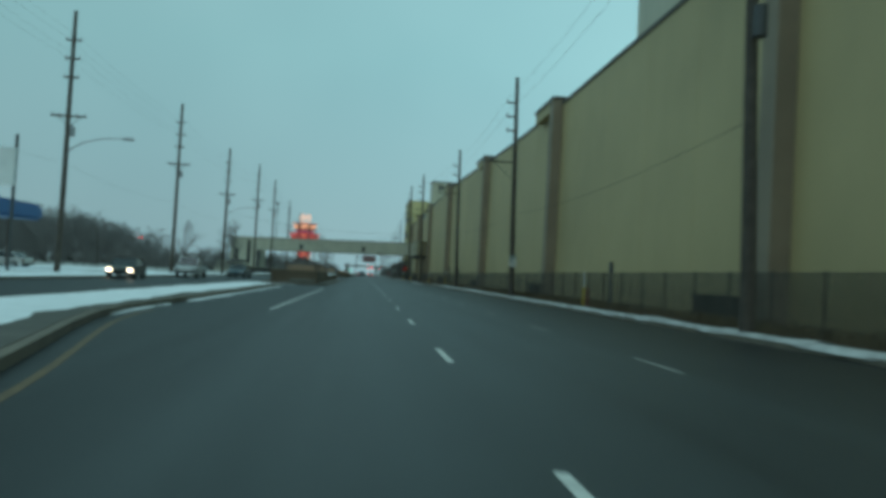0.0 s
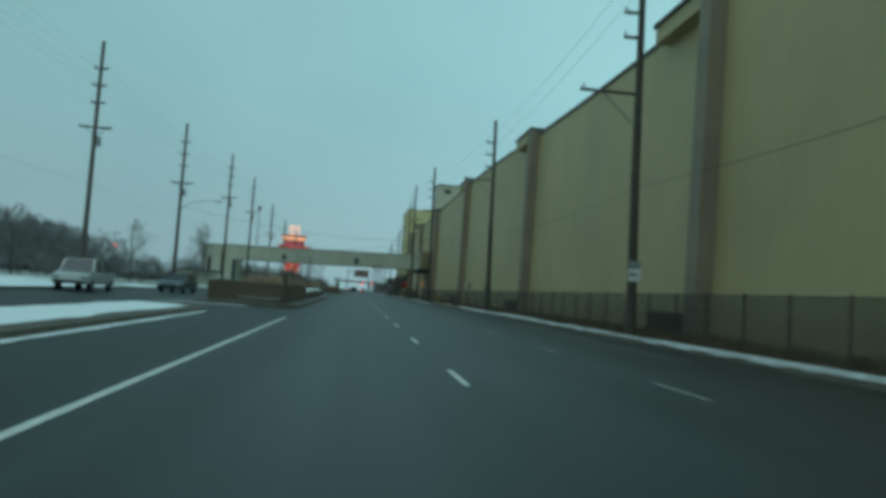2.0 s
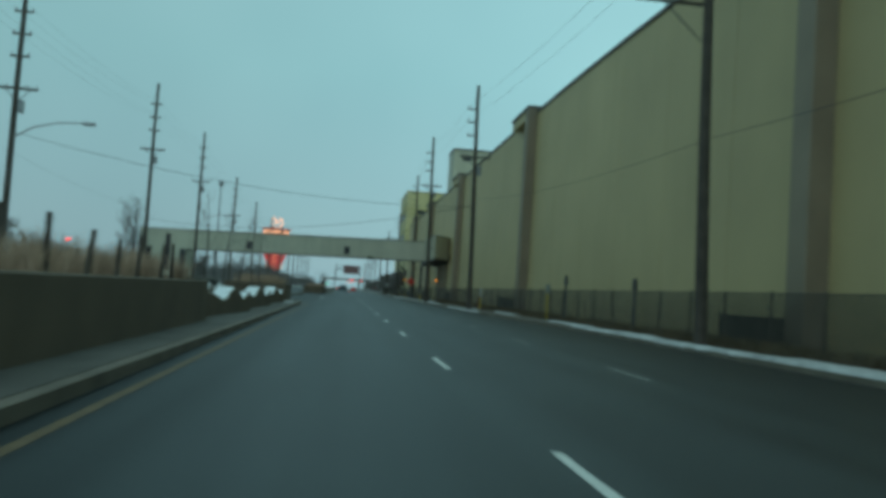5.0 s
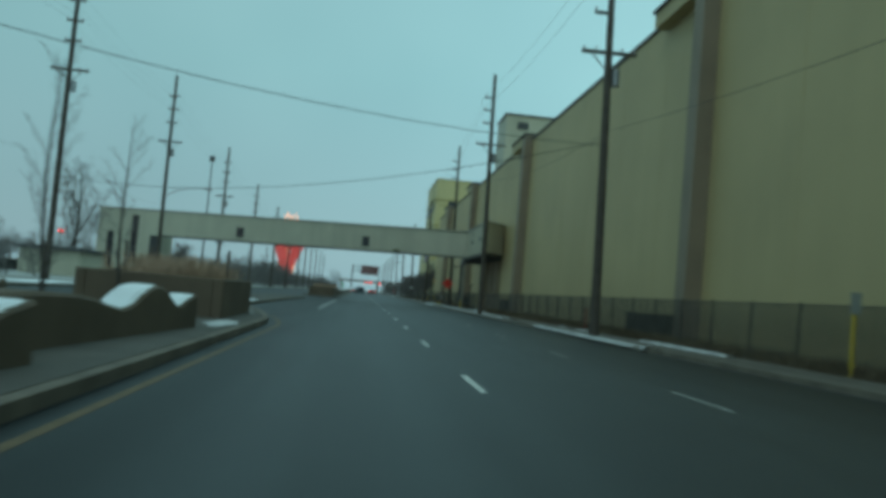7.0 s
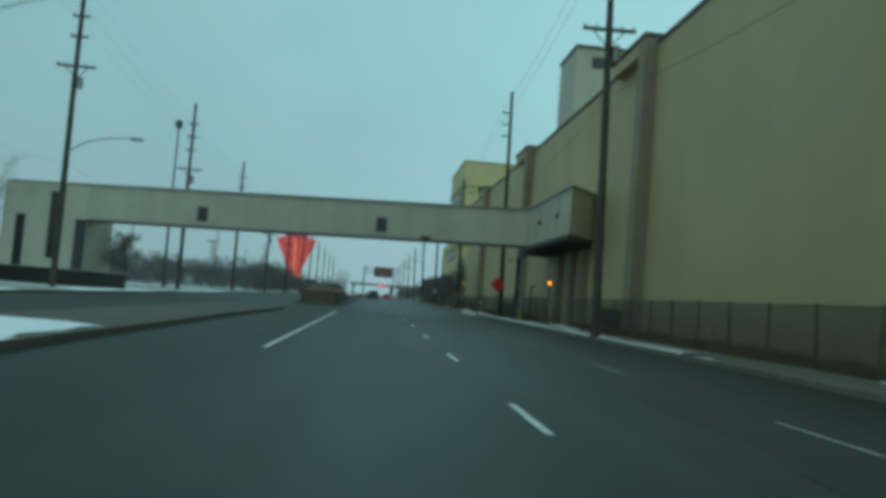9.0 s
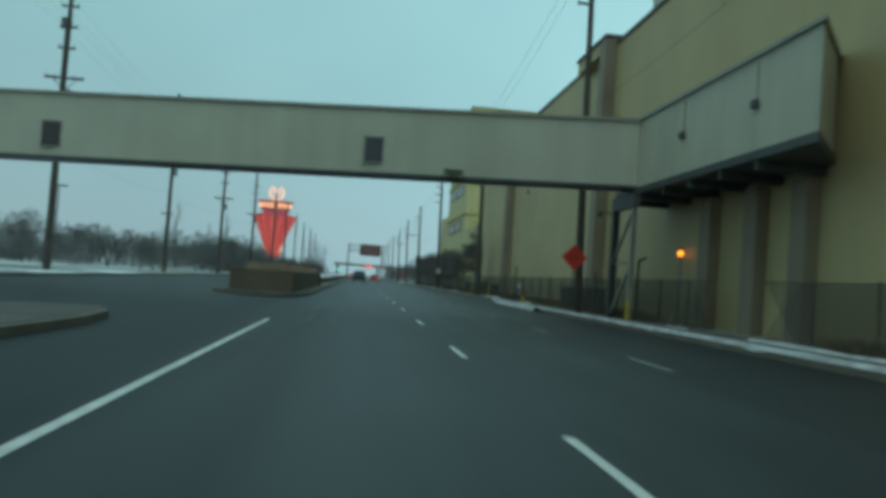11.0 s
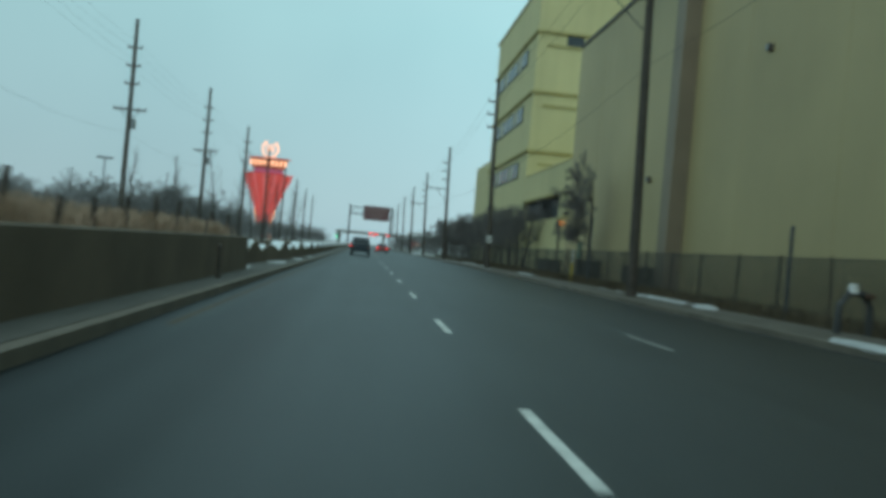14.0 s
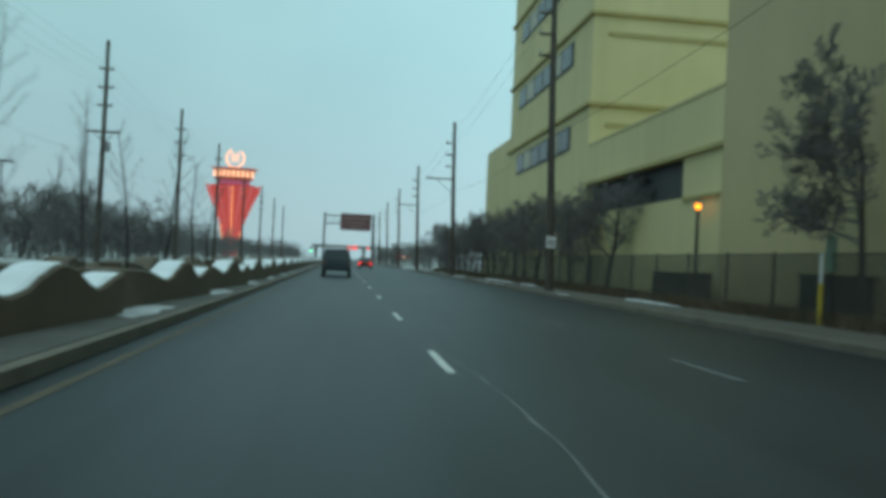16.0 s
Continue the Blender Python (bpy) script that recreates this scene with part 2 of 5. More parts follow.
M_NEONROSE = glow("rose_neon_panel", (1.0, 0.20, 0.19), 0.33)
M_NEONDEEP = glow("crimson_neon_panel", (1.0, 0.085, 0.11), 0.16)
M_NEONMAUVE = glow("mauve_neon_panel", (0.8, 0.22, 0.38), 0.22)
M_NEONWHITE = glow("warm_neon_tube", (1.0, 0.5, 0.28), 1.3)
M_NEONAMBER = glow("amber_neon_tube", (1.0, 0.42, 0.16), 0.85)
M_LAMP = glow("sodium_lamp", (1.0, 0.30, 0.02), 2.6)
M_HEAD = glow("headlight_glass", (1.0, 0.85, 0.6), 8.0)
M_TAIL = glow("tail_light_glass", (1.0, 0.04, 0.03), 2.5)
M_SIGRED = glow("red_signal_lens", (1.0, 0.05, 0.04), 3.5)
M_SIGGREEN = glow("green_signal_lens", (0.05, 1.0, 0.45), 2.0)

# ---- mesh helpers ----
def box(bm, x0, x1, y0, y1, z0, z1):
    vs = [bm.verts.new((x, y, z)) for z in (z0, z1) for x, y in ((x0, y0), (x1, y0), (x1, y1), (x0, y1))]
    for f in ((3, 2, 1, 0), (4, 5, 6, 7), (0, 1, 5, 4), (1, 2, 6, 5), (2, 3, 7, 6), (3, 0, 4, 7)):
        bm.faces.new([vs[i] for i in f])
    return vs


def bevel(bm, w, seg=1):
    bmesh.ops.bevel(bm, geom=bm.edges[:], offset=w, segments=seg, affect='EDGES', clamp_overlap=True)


def tube(bm, p0, p1, r0, r1=None, n=8, caps=True):
    r1 = r0 if r1 is None else r1
    p0, p1 = Vector(p0), Vector(p1)
    d = (p1 - p0).normalized()
    a = d.orthogonal().normalized()
    b = d.cross(a)
    rings = []
    for p, r in ((p0, r0), (p1, r1)):
        rings.append([bm.verts.new(p + (a * math.cos(2 * math.pi * i / n) + b * math.sin(2 * math.pi * i / n)) * r) for i in range(n)])
    for i in range(n):
        j = (i + 1) % n
        bm.faces.new((rings[0][i], rings[0][j], rings[1][j], rings[1][i]))
    if caps:
        bm.faces.new(rings[0][::-1])
        bm.faces.new(rings[1])


def polytube(bm, pts, radii, n=6):
    """One continuous tube through the points."""
    pts = [Vector(p) for p in pts]
    radii = radii if hasattr(radii, "__len__") else [radii] * len(pts)
    prev = None
    for k, p in enumerate(pts):
        d = (pts[min(k + 1, len(pts) - 1)] - pts[max(k - 1, 0)]).normalized()
        ref = Vector((0, 0, 1)) if abs(d.z) < 0.9 else Vector((0, 1, 0))
        a = d.cross(ref).normalized()
        b = d.cross(a)
        ring = [bm.verts.new(p + (a * math.cos(2 * math.pi * i / n) + b * math.sin(2 * math.pi * i / n)) * radii[k]) for i in range(n)]
        if prev:
            for i in range(n):
                j = (i + 1) % n
                bm.faces.new((prev[i], prev[j], ring[j], ring[i]))
        else:
            bm.faces.new(ring[::-1])
        prev = ring
    bm.faces.new(prev)


def prism(bm, pts, z0, z1):
    """An upright prism on a plan outline (anticlockwise)."""
    lo = [bm.verts.new((x, y, z0)) for x, y in pts]
    hi = [bm.verts.new((x, y, z1)) for x, y in pts]
    bm.faces.new(lo[::-1])
    bm.faces.new(hi)
    for i in range(len(pts)):
        j = (i + 1) % len(pts)
        bm.faces.new((lo[i], lo[j], hi[j], hi[i]))


def mesh_of(name, bm, material):
    me = bpy.data.meshes.new(name)
    bmesh.ops.recalc_face_normals(bm, faces=bm.faces[:])
    bm.to_mesh(me)
    bm.free()
    me.materials.append(material)
    return me


def part(name, bm, material, parent=None, label=""):
    ob = new(name, mesh_of(name, bm, material))
    if parent:
        ob.parent = parent
    return tagged(ob, label) if label else ob


def thing(name, label, category, group="", kind="", at=(0, 0, 0)):
    ob = new(name)
    ob.location = at
    return tagged(ob, label, category, group, kind)


def solid(name, bm, material, label, category, kind="", group=""):
    return tagged(part(name, bm, material), label, category, group, kind)


def B():
    return bmesh.new()


# ---- ground, road, pavement ----
def kerb_x(y):
    """The right-hand kerb's face."""
    u = min(1, max(0, (y - 102) / 34))
    return 13.3 - 1.0 * u * u * (3 - 2 * u)


Y0, Y1 = -60.0, 700.0
bm = B()
prof = [(-2500, 0.1), (-80, 0.12), (-40, 0.08), (-14.7, 0.1), (-14.7, -0.12), (16.0, -0.12), (16.0, 0.1), (80, 0.1), (2500, 0.1)]
rows_y = [-600, -60] + list(range(-40, 701, 20)) + [1200, 4000]
grid = [[bm.verts.new((x, y, z)) for x, z in prof] for y in rows_y]
for a, b in zip(grid, grid[1:]):
    for i in range(len(prof) - 1):
        bm.faces.new((a[i], a[i + 1], b[i + 1], b[i]))
solid("ground", bm, M_GROUND, "flat ground with thin snow over dead grass", "ground", "structure")

ys = [Y0 + 5 * i for i in range(int((Y1 - Y0) / 5) + 1)]
bm = B()
lo = [[bm.verts.new((-14.4, y, z)), bm.verts.new((kerb_x(y), y, z))] if z == 0 else None for y in ys for z in (0,)]
for a, b in zip(lo, lo[1:]):
    bm.faces.new((a[0], a[1], b[1], b[0]))
solid("road", bm, M_ASPHALT, "worn grey asphalt road with several lanes", "road", "structure")


def strip(bm, xa, xb, za, zb, y_list):
    """A ribbon along the road between two lines given as functions of y; a box section from za to zb."""
    prev = None
    for y in y_list:
        ring = [bm.verts.new((xa(y), y, za)), bm.verts.new((xb(y), y, za)), bm.verts.new((xb(y), y, zb)), bm.verts.new((xa(y), y, zb))]
        if prev:
            for i in range(4):
                j = (i + 1) % 4
                bm.faces.new((prev[i], prev[j], ring[j], ring[i]))
        else:
            bm.faces.new(ring[::-1])
        prev = ring
    bm.faces.new(prev)


bm = B()
strip(bm, kerb_x, lambda y: kerb_x(y) + 0.16, -0.1, 0.16, ys)
solid("kerb_right", bm, M_KERB, "long dirty concrete kerb beside the road", "kerb", "structure")
bm = B()
strip(bm, lambda y: -14.7, lambda y: -14.4, -0.1, 0.15, ys)
solid("kerb_left", bm, M_KERB, "concrete kerb along the far lanes", "kerb", "structure")

bm = B()
strip(bm, lambda y: kerb_x(y) + 0.16, lambda y: 15.4, -0.1, 0.12, ys)
solid("pavement", bm, M_PAVE, "narrow stained concrete pavement beside the kerb", "pavement", "structure")

# ---- medians ----
def island(name, outline, label, top=0.15):
    th = thing(name, label, "traffic island", "road islands", "structure")
    bm = B()
    prism(bm, outline, -0.1, top)
    part("kerb", bm, M_KERB, th)
    bm = B()
    inner = []
    n = len(outline)
    for i in range(n):
        p = Vector(outline[i])
        e = [(p - Vector(outline[i - 1])).normalized(), (Vector(outline[(i + 1) % n]) - p).normalized()]
        d = sum((Vector((-q.y, q.x)) for q in e), Vector((0, 0))).normalized()
        inner.append(tuple(p + d * 0.18))
    prism(bm, inner, top - 0.05, top + 0.012)
    part("surface", bm, M_CONC, th)
    return th


def smooth(a, b, u):
    u = min(1, max(0, u))
    return a + (b - a) * u * u * (3 - 2 * u)


# first median: its near side steps back for a turning lane
right = [(smooth(-0.35, -3.15, (y - 3) / 19), y) for y in range(-60, 61, 3)] + [(-3.4, 61.5), (-4.2, 62.6), (-5.2, 62.6), (-6.2, 61.4)]
left = [(-6.5, y) for y in (55, 20, -20, -60)]
island("median_island", right + left, "long kerbed median, snow on its top", 0.16)
# second median with planters and wave walls, then the turning lane again
right = [(-4.6, 70.8), (-1.2, 70.9), (-0.55, 71.6), (-0.35, 73)] + [(-0.35, y) for y in range(78, 128, 4)]
right += [(smooth(-0.35, -3.2, (y - 127) / 19.5), y) for y in range(129, 149, 2)] + [(-3.2, 150), (-3.1, 165), (-2.7, 180), (-2.9, 182), (-3.6, 183.2), (-5.0, 183)]
left = [(-6.2, 181), (-6.4, 150), (-6.4, 100), (-6.2, 73), (-5.6, 71)]
island("median_island", right + left, "kerbed median carrying planters and wave-topped walls", 0.16)
# third median
right = [(-3.9, 202.5), (-1.2, 202.8), (-0.4, 203.6), (-0.1, 206)] + [(-0.1 + 0.2 * min(1, max(0, (y - 230) / 40)), y) for y in range(212, 421, 8)]
left = [(-4.8, 421), (-4.8, 300), (-4.7, 207), (-4.5, 203.3)]
island("median_island", right + left, "kerbed median with a long planter and wave walls", 0.16)


# ---- road paint ----
def paint(name, x0, x1, ya, yb, material, label, group):
    bm = B()
    n = max(1, int((yb - ya) / 0.6))
    prev = None
    for i in range(n + 1):
        y = ya + (yb - ya) * i / n
        j = 0.012 * noise.noise((x0 * 3, y * 2.1, 0)), 0.012 * noise.noise((x0 * 5, y * 2.3, 7))
        ring = [bm.verts.new((x0 + j[0], y, 0.004)), bm.verts.new((x1 + j[1], y, 0.004))]
        if prev:
            bm.faces.new((prev[0], prev[1], ring[1], ring[0]))
        prev = ring
    return solid(name, bm, material, label, "road marking", "", group)


dash_far = []
y = 14.6 - 9.15 * 5
while y < 430:
    dash_far.append(y)
    y += 9.15 if y < 60 else 9.45 if y < 107 else 9.15 if y < 135 else 9.05 if y < 198 else 8.2 if y < 255 else 9.1
for x, m, g in ((4.25, M_WHITE, "lane dashes beside the first lane"), (7.95, M_WHITE_WORN, "lane dashes beside the second lane")):
    for yf in dash_far:
        paint("lane_dash", x - 0.055, x + 0.055, yf - 2.3, yf, M_FAINT if x > 5 and yf > 228 else m, "worn white dash painted on the asphalt", g)
paint("turn_lane_line", -0.06, 0.06, 25.5, 59.3, M_WHITE, "solid white line beside a turning lane", "turn lane lines")
paint("turn_lane_line", 0.05, 0.17, 150.8, 185.2, M_WHITE, "solid white line beside a turning lane", "turn lane lines")
paint("edge_line", 11.25, 11.33, 48, 72, M_WHITE_WORN, "faint white edge line near the kerb", "edge lines")


paint("lane_line", 0.87, 0.94, 192.1, 195.6, M_FAINT, "faint worn remnant of a turn-lane line", "lane remnants")
paint("lane_line", 1.07, 1.13, 185.4, 188.2, M_FAINT, "faint worn remnant of a turn-lane line", "lane remnants")


def yellow(ya, yb, fx, material):
    bm = B()
    prev = None
    for i in range(int((yb - ya) / 1.0) + 1):
        y = ya + i
        x = fx(y)
        ring = [bm.verts.new((x, y, 0.004)), bm.verts.new((x + 0.12, y, 0.004))]
        if prev:
            bm.faces.new((prev[0], prev[1], ring[1], ring[0]))
        prev = ring
    solid("yellow_edge_line", bm, material, "worn yellow line along the median kerb", "road marking", "", "yellow lines")


yellow(-40, 22, lambda y: smooth(0.0, -2.75, (y - 3) / 19), M_YLINE)
yellow(74, 134, lambda y: smooth(-0.05, -2.95, (y - 127) / 19.5), M_YLINE)
yellow(219, 400, lambda y: 0.22 + 0.25 * min(1, max(0, (y - 230) / 40)), M_YWORN)

# a pale line of worn paint that wanders between the dashes
random.seed(12)
bm = B()
prev = None
for k in range(30):
    y = 231.0 + k * 0.6
    x = 4.42 + 0.16 * math.sin(y * 0.42) + random.uniform(-0.03, 0.03)
    w = random.uniform(0.008, 0.03)
    ring = [bm.verts.new((x - w, y, 0.0045)), bm.verts.new((x + w, y, 0.0045))]
    if prev:
        bm.faces.new((prev[0], prev[1], ring[1], ring[0]))
    prev = ring
solid("worn_line", bm, M_FAINT, "pale wandering line of worn paint on the asphalt", "road marking", "", "lane remnants")

# sealed cracks that wander along the lane joints
random.seed(4)
for x0, ya, yb in ((9.6, 44, 75), (6.2, 126, 141)):
    bm = B()
    prev = None
    y, x = ya, x0
    while y < yb:
        x += random.uniform(-0.06, 0.06) + (x0 - x) * 0.1
        w = random.uniform(0.006, 0.024)
        ring = [bm.verts.new((x - w, y, 0.003)), bm.verts.new((x + w, y, 0.003))]
        if prev:
            bm.faces.new((prev[0], prev[1], ring[1], ring[0]))
        prev = ring
        y += random.uniform(0.4, 1.1)
    solid("crack_seal", bm, M_TAR, "dark crack sealer wandering along the asphalt", "road repair", "", "sealed cracks")


# ---- the long tan building ----
def top_z(y):
    return smooth(15.35, 17.1, (y - 68) / 72)


WALL_X = 17.5
tan = thing("tan_building", "long windowless tan building with brown pilasters", "building")
ysw = [-60 + 5 * i for i in range(65)] + [265.5]
bm = B()
prev = None
for y in ysw:
    ring = [bm.verts.new(p) for p in ((WALL_X, y, -0.1), (70, y, -0.1), (70, y, top_z(y)), (WALL_X, y, top_z(y)))]
    if prev:
        for i in range(4):
            j = (i + 1) % 4
            bm.faces.new((prev[i], prev[j], ring[j], ring[i]))
    else:
        bm.faces.new(ring[::-1])
    prev = ring
bm.faces.new(prev)
part("wall", bm, M_WALL, tan)
PIL = [-6, 26.9, 61, 96.5, 138, 178.2, 213.5, 244.5]
for i, y in enumerate(PIL):
    bm = B()
    box(bm, WALL_X - 0.8, WALL_X + 0.3, y - 0.55, y + 0.55, -0.05, top_z(y) + 0.3)
    bevel(bm, 0.04)
    part("pilaster", bm, M_PIL, tan, "brown pilaster")
    # a short parapet block runs on behind the pilaster's head
    bm = B()
    box(bm, WALL_X - 0.72, WALL_X + 0.5, y + 0.55, y + 6.0, top_z(y) - 0.5, top_z(y) + 0.3)
    part("parapet_block", bm, M_WALL, tan)
    bm = B()
    box(bm, WALL_X - 0.86, WALL_X + 0.7, y - 0.62, y + 6.1, top_z(y) + 0.3, top_z(y) + 0.52)
    bevel(bm, 0.03)
    part("block_coping", bm, M_COPING, tan, "dark metal coping")
bm = B()
prev = None
for y in ysw:
    z = top_z(y)
    ring = [bm.verts.new(p) for p in ((WALL_X - 0.08, y, z - 0.12), (WALL_X + 0.5, y, z - 0.12), (WALL_X + 0.5, y, z + 0.12), (WALL_X - 0.08, y, z + 0.12))]
    if prev:
        for i in range(4):
            j = (i + 1) % 4
            bm.faces.new((prev[i], prev[j], ring[j], ring[i]))
    prev = ring
part("coping", bm, M_COPING, tan, "dark metal coping")
# faint upright joints between the wall's panels
joint = mesh_of("panel_joint", (lambda q: (box(q, -0.012, 0.02, -0.02, 0.02, 0, 15.1), q)[1])(B()), M_WALL)
y = -40.0
while y < 264:
    if all(abs(y - p) > 1.2 for p in PIL):
        ob = new("panel_joint", joint)
        ob.parent = tan
        ob.location = (WALL_X, y, 0)
    y += 6.8
# roof houses
for x0, x1, y0, y1, z1 in ((19.5, 31, 206, 212.6, 25.9), (20, 32, 38, 51.2, 25.0)):
    bm = B()
    box(bm, x0, x1, y0, y1, 15, z1)
    part("roof_house", bm, M_CREAM, tan, "pale roof house")
    bm = B()
    box(bm, x0 - 0.15, x1 + 0.15, y0 - 0.15, y1 + 0.15, z1, z1 + 0.25)
    part("roof_house_coping", bm, M_COPING, tan)
    bm = B()
    box(bm, x0 + 1.5, x0 + 3.0, y0 - 0.08, y0 + 0.1, z1 - 1.8, z1 - 0.8)
    part("vent", bm, M_STEEL, tan)

# ---- yellow tower and its low wing ----
tower = thing("yellow_tower", "pale yellow office tower with ledges and strip windows", "building")
TX, TY = 17.85, 284.2
bm = B()
prism(bm, [(TX, TY), (52, TY), (52, 322), (TX + 9, 322), (TX + 2.2, 314), (TX + 0.5, 310.2), (TX, 308.2)], -0.1, 27.9)
part("wall", bm, M_YELLOW, tower)
bm = B()
prism(bm, [(TX + 0.15, 308.4), (30, 311), (50, 331), (TX + 6, 331), (TX + 1.6, 325), (TX + 0.15, 320.5)], -0.1, 13.2)
part("rear_block", bm, M_YELLOW, tower)
for z in (11.2, 16.95, 22.8):
    bm = B()
    box(bm, TX - 0.22, 52.1, TY - 0.22, 308.5, z + 0.35, z + 0.65)
    bevel(bm, 0.05)
    part("ledge", bm, M_YBAND, tower, "ochre ledge")
    bm = B()
    box(bm, TX + 1.0, 51, TY - 0.1, TY + 0.2, z - 0.9, z - 0.65)
    part("moulding", bm, M_YBAND, tower)
    bm = B()
    box(bm, TX - 0.06, TX + 0.3, 288.3, 304.9, z - 1.9, z - 0.2)
    strip_win = part("window", bm, M_STEEL, tower, "dark strip window")
    for k in range(6):
        bm = B()
        y0 = 288.6 + k * 2.72
        box(bm, TX - 0.1, TX, y0, y0 + 2.4, z - 1.75, z - 0.35)
        part("pane", bm, M_GLASS if k % 3 != 1 else M_CREAM, strip_win)
bm = B()
box(bm, 20.75, 22.4, TY - 0.06, TY + 0.3, 21.9, 23.3)
part("window", bm, M_GLASS, tower, "small square window")
bm = B()
box(bm, TX - 0.12, 52.2, TY - 0.12, 309.2, 27.9, 28.15)
part("coping", bm, M_YBAND, tower)

wing = thing("low_wing", "low yellow wing with a long dark recess", "building")
for nm, (xa, xb, ya, yb, za, zb) in (("wall", (TX + 0.6, 40, 265.55, 284.1, -0.1, 9.0)), ("upper_wall", (TX, TX + 0.6, 265.55, 284.1, 6.55, 9.0)),
                                     ("lower_wall", (TX, TX + 0.6, 265.55, 284.1, -0.1, 4.7)), ("end_pier", (TX, TX + 0.6, 265.55, 269.9, 4.7, 6.55))):
    bm = B()
    box(bm, xa, xb, ya, yb, za, zb)
    part(nm, bm, M_YELLOW, wing)
bm = B()
box(bm, TX + 0.45, TX + 0.59, 269.9, 284.1, 4.7, 6.55)
part("window", bm, M_RECESS, wing, "long dark recessed band")
bm = B()
box(bm, TX - 0.2, TX + 0.2, 265.55, 284.1, 6.5, 6.7)
part("ledge", bm, M_YBAND, wing)
bm = B()
box(bm, TX - 0.05, TX + 0.2, 265.55, 284.1, 9.0, 9.12)
part("coping", bm, M_YELLOW, wing)
bm = B()
box(bm, TX - 0.12, TX, 265.6, 269.8, 4.55, 4.7)
part("sill", bm, M_YBAND, wing)


# ---- the gallery bridge across the road ----
def lerp_bridge(x):
    return 200.6 + (15.0 - x) * 0.155


def fall(x):
    """The bridge drops a little towards its far end."""
    return -0.015 * (15.0 - x)


def sloped(bm):
    for v in bm.verts:
        v.co.z += fall(v.co.x)
    return bm


bridge = thing("gallery_bridge", "cream metal-clad gallery bridge spanning the road", "bridge")
BX0, BX1, BZ0, BZ1 = -31.0, 15.0, 6.42, 9.45
bm = B()
lo = [(BX0, lerp_bridge(BX0)), (BX1, lerp_bridge(BX1)), (BX1, lerp_bridge(BX1) + 1.5), (BX0, lerp_bridge(BX0) + 1.5)]
prism(bm, lo, BZ0, BZ1)
part("cladding", sloped(bm), M_CREAM, bridge)
bm = B()
prism(bm, [(lo[0][0], lo[0][1] - 0.12), (lo[1][0], lo[1][1] - 0.12), (lo[2][0], lo[2][1] + 0.12), (lo[3][0], lo[3][1] + 0.12)], BZ1, BZ1 + 0.14)
part("roof", sloped(bm), M_CREAM_TRIM, bridge)
bm = B()
prism(bm, [(lo[0][0], lo[0][1] - 0.06), (lo[1][0], lo[1][1] - 0.06), (lo[2][0], lo[2][1] + 0.06), (lo[3][0], lo[3][1] + 0.06)], BZ0 - 0.14, BZ0)
part("girder", sloped(bm), M_STEEL, bridge, "dark steel bottom girder")
# standing seams of the cladding
seam = mesh_of("seam", (lambda q: (box(q, -0.012, 0.012, -0.007, 0.0, 0, BZ1 - BZ0), q)[1])(B()), M_CREAM)
x = BX0 + 0.4
while x < BX1 - 0.2:
    ob = new("seam", seam)
    ob.parent = bridge
    ob.location = (x, lerp_bridge(x), BZ0 + fall(x))
    x += 0.34
for xw in (-13.05, 2.6):
    bm = B()
    y = lerp_bridge(xw)
    box(bm, xw - 0.5, xw + 0.5, y - 0.09, y + 0.15, 6.82 + fall(xw), 8.15 + fall(xw))
    w = part("window", bm, M_CREAM_TRIM, bridge, "small framed window")
    bm = B()
    box(bm, xw - 0.42, xw + 0.42, y - 0.11, y, 6.9 + fall(xw), 8.07 + fall(xw))
    part("pane", bm, M_GLASS, w)
# small clearance sign hung on the girder
bm = B()
y = lerp_bridge(6.4) - 0.16
box(bm, 5.95, 6.9, y - 0.04, y + 0.04, 6.22, 6.6)
cs = part("clearance_sign", bm, mat("olive_sign_sheet", (0.20, 0.20, 0.11), 0.6), bridge, "small olive clearance sign")
bm = B()
box(bm, 6.05, 6.8, y - 0.05, y - 0.04, 6.46, 6.54)
part("bar", bm, M_BLACK, cs)
bm = B()
box(bm, 6.2, 6.65, y - 0.05, y - 0.04, 6.28, 6.38)
part("bar", bm, M_BLACK, cs)
# end tower on the far side
bm = B()
ya, yb = lerp_bridge(-31.0) - 0.1, lerp_bridge(-23.4)
prism(bm, [(-31.0, ya), (-23.3, yb - 0.1), (-22.7, yb + 5.2), (-30.4, ya + 5.2)], -0.1, BZ1 + fall(-31) - 0.02)
part("end_tower", bm, M_CREAM, bridge)
for xa, z0, z1 in ((-29.3, 1.2, 5.9), (-26.3, 2.2, 8.1)):
    bm = B()
    y = ya + (xa + 31.0) * (yb - 0.1 - ya) / 7.7
    box(bm, xa - 0.4, xa + 0.4, y - 0.08, y + 0.2, z0, z1)
    part("slot_window", bm, M_GLASS, bridge, "tall dark slot window")
# dark doorway at the tower's inner corner
bm = B()
y = lerp_bridge(-23.8) - 0.18
box(bm, -24.25, -23.32, y - 0.02, y + 0.3, 1.0, 5.75)
part("doorway", bm, M_RECESS, bridge, "dark recessed doorway")
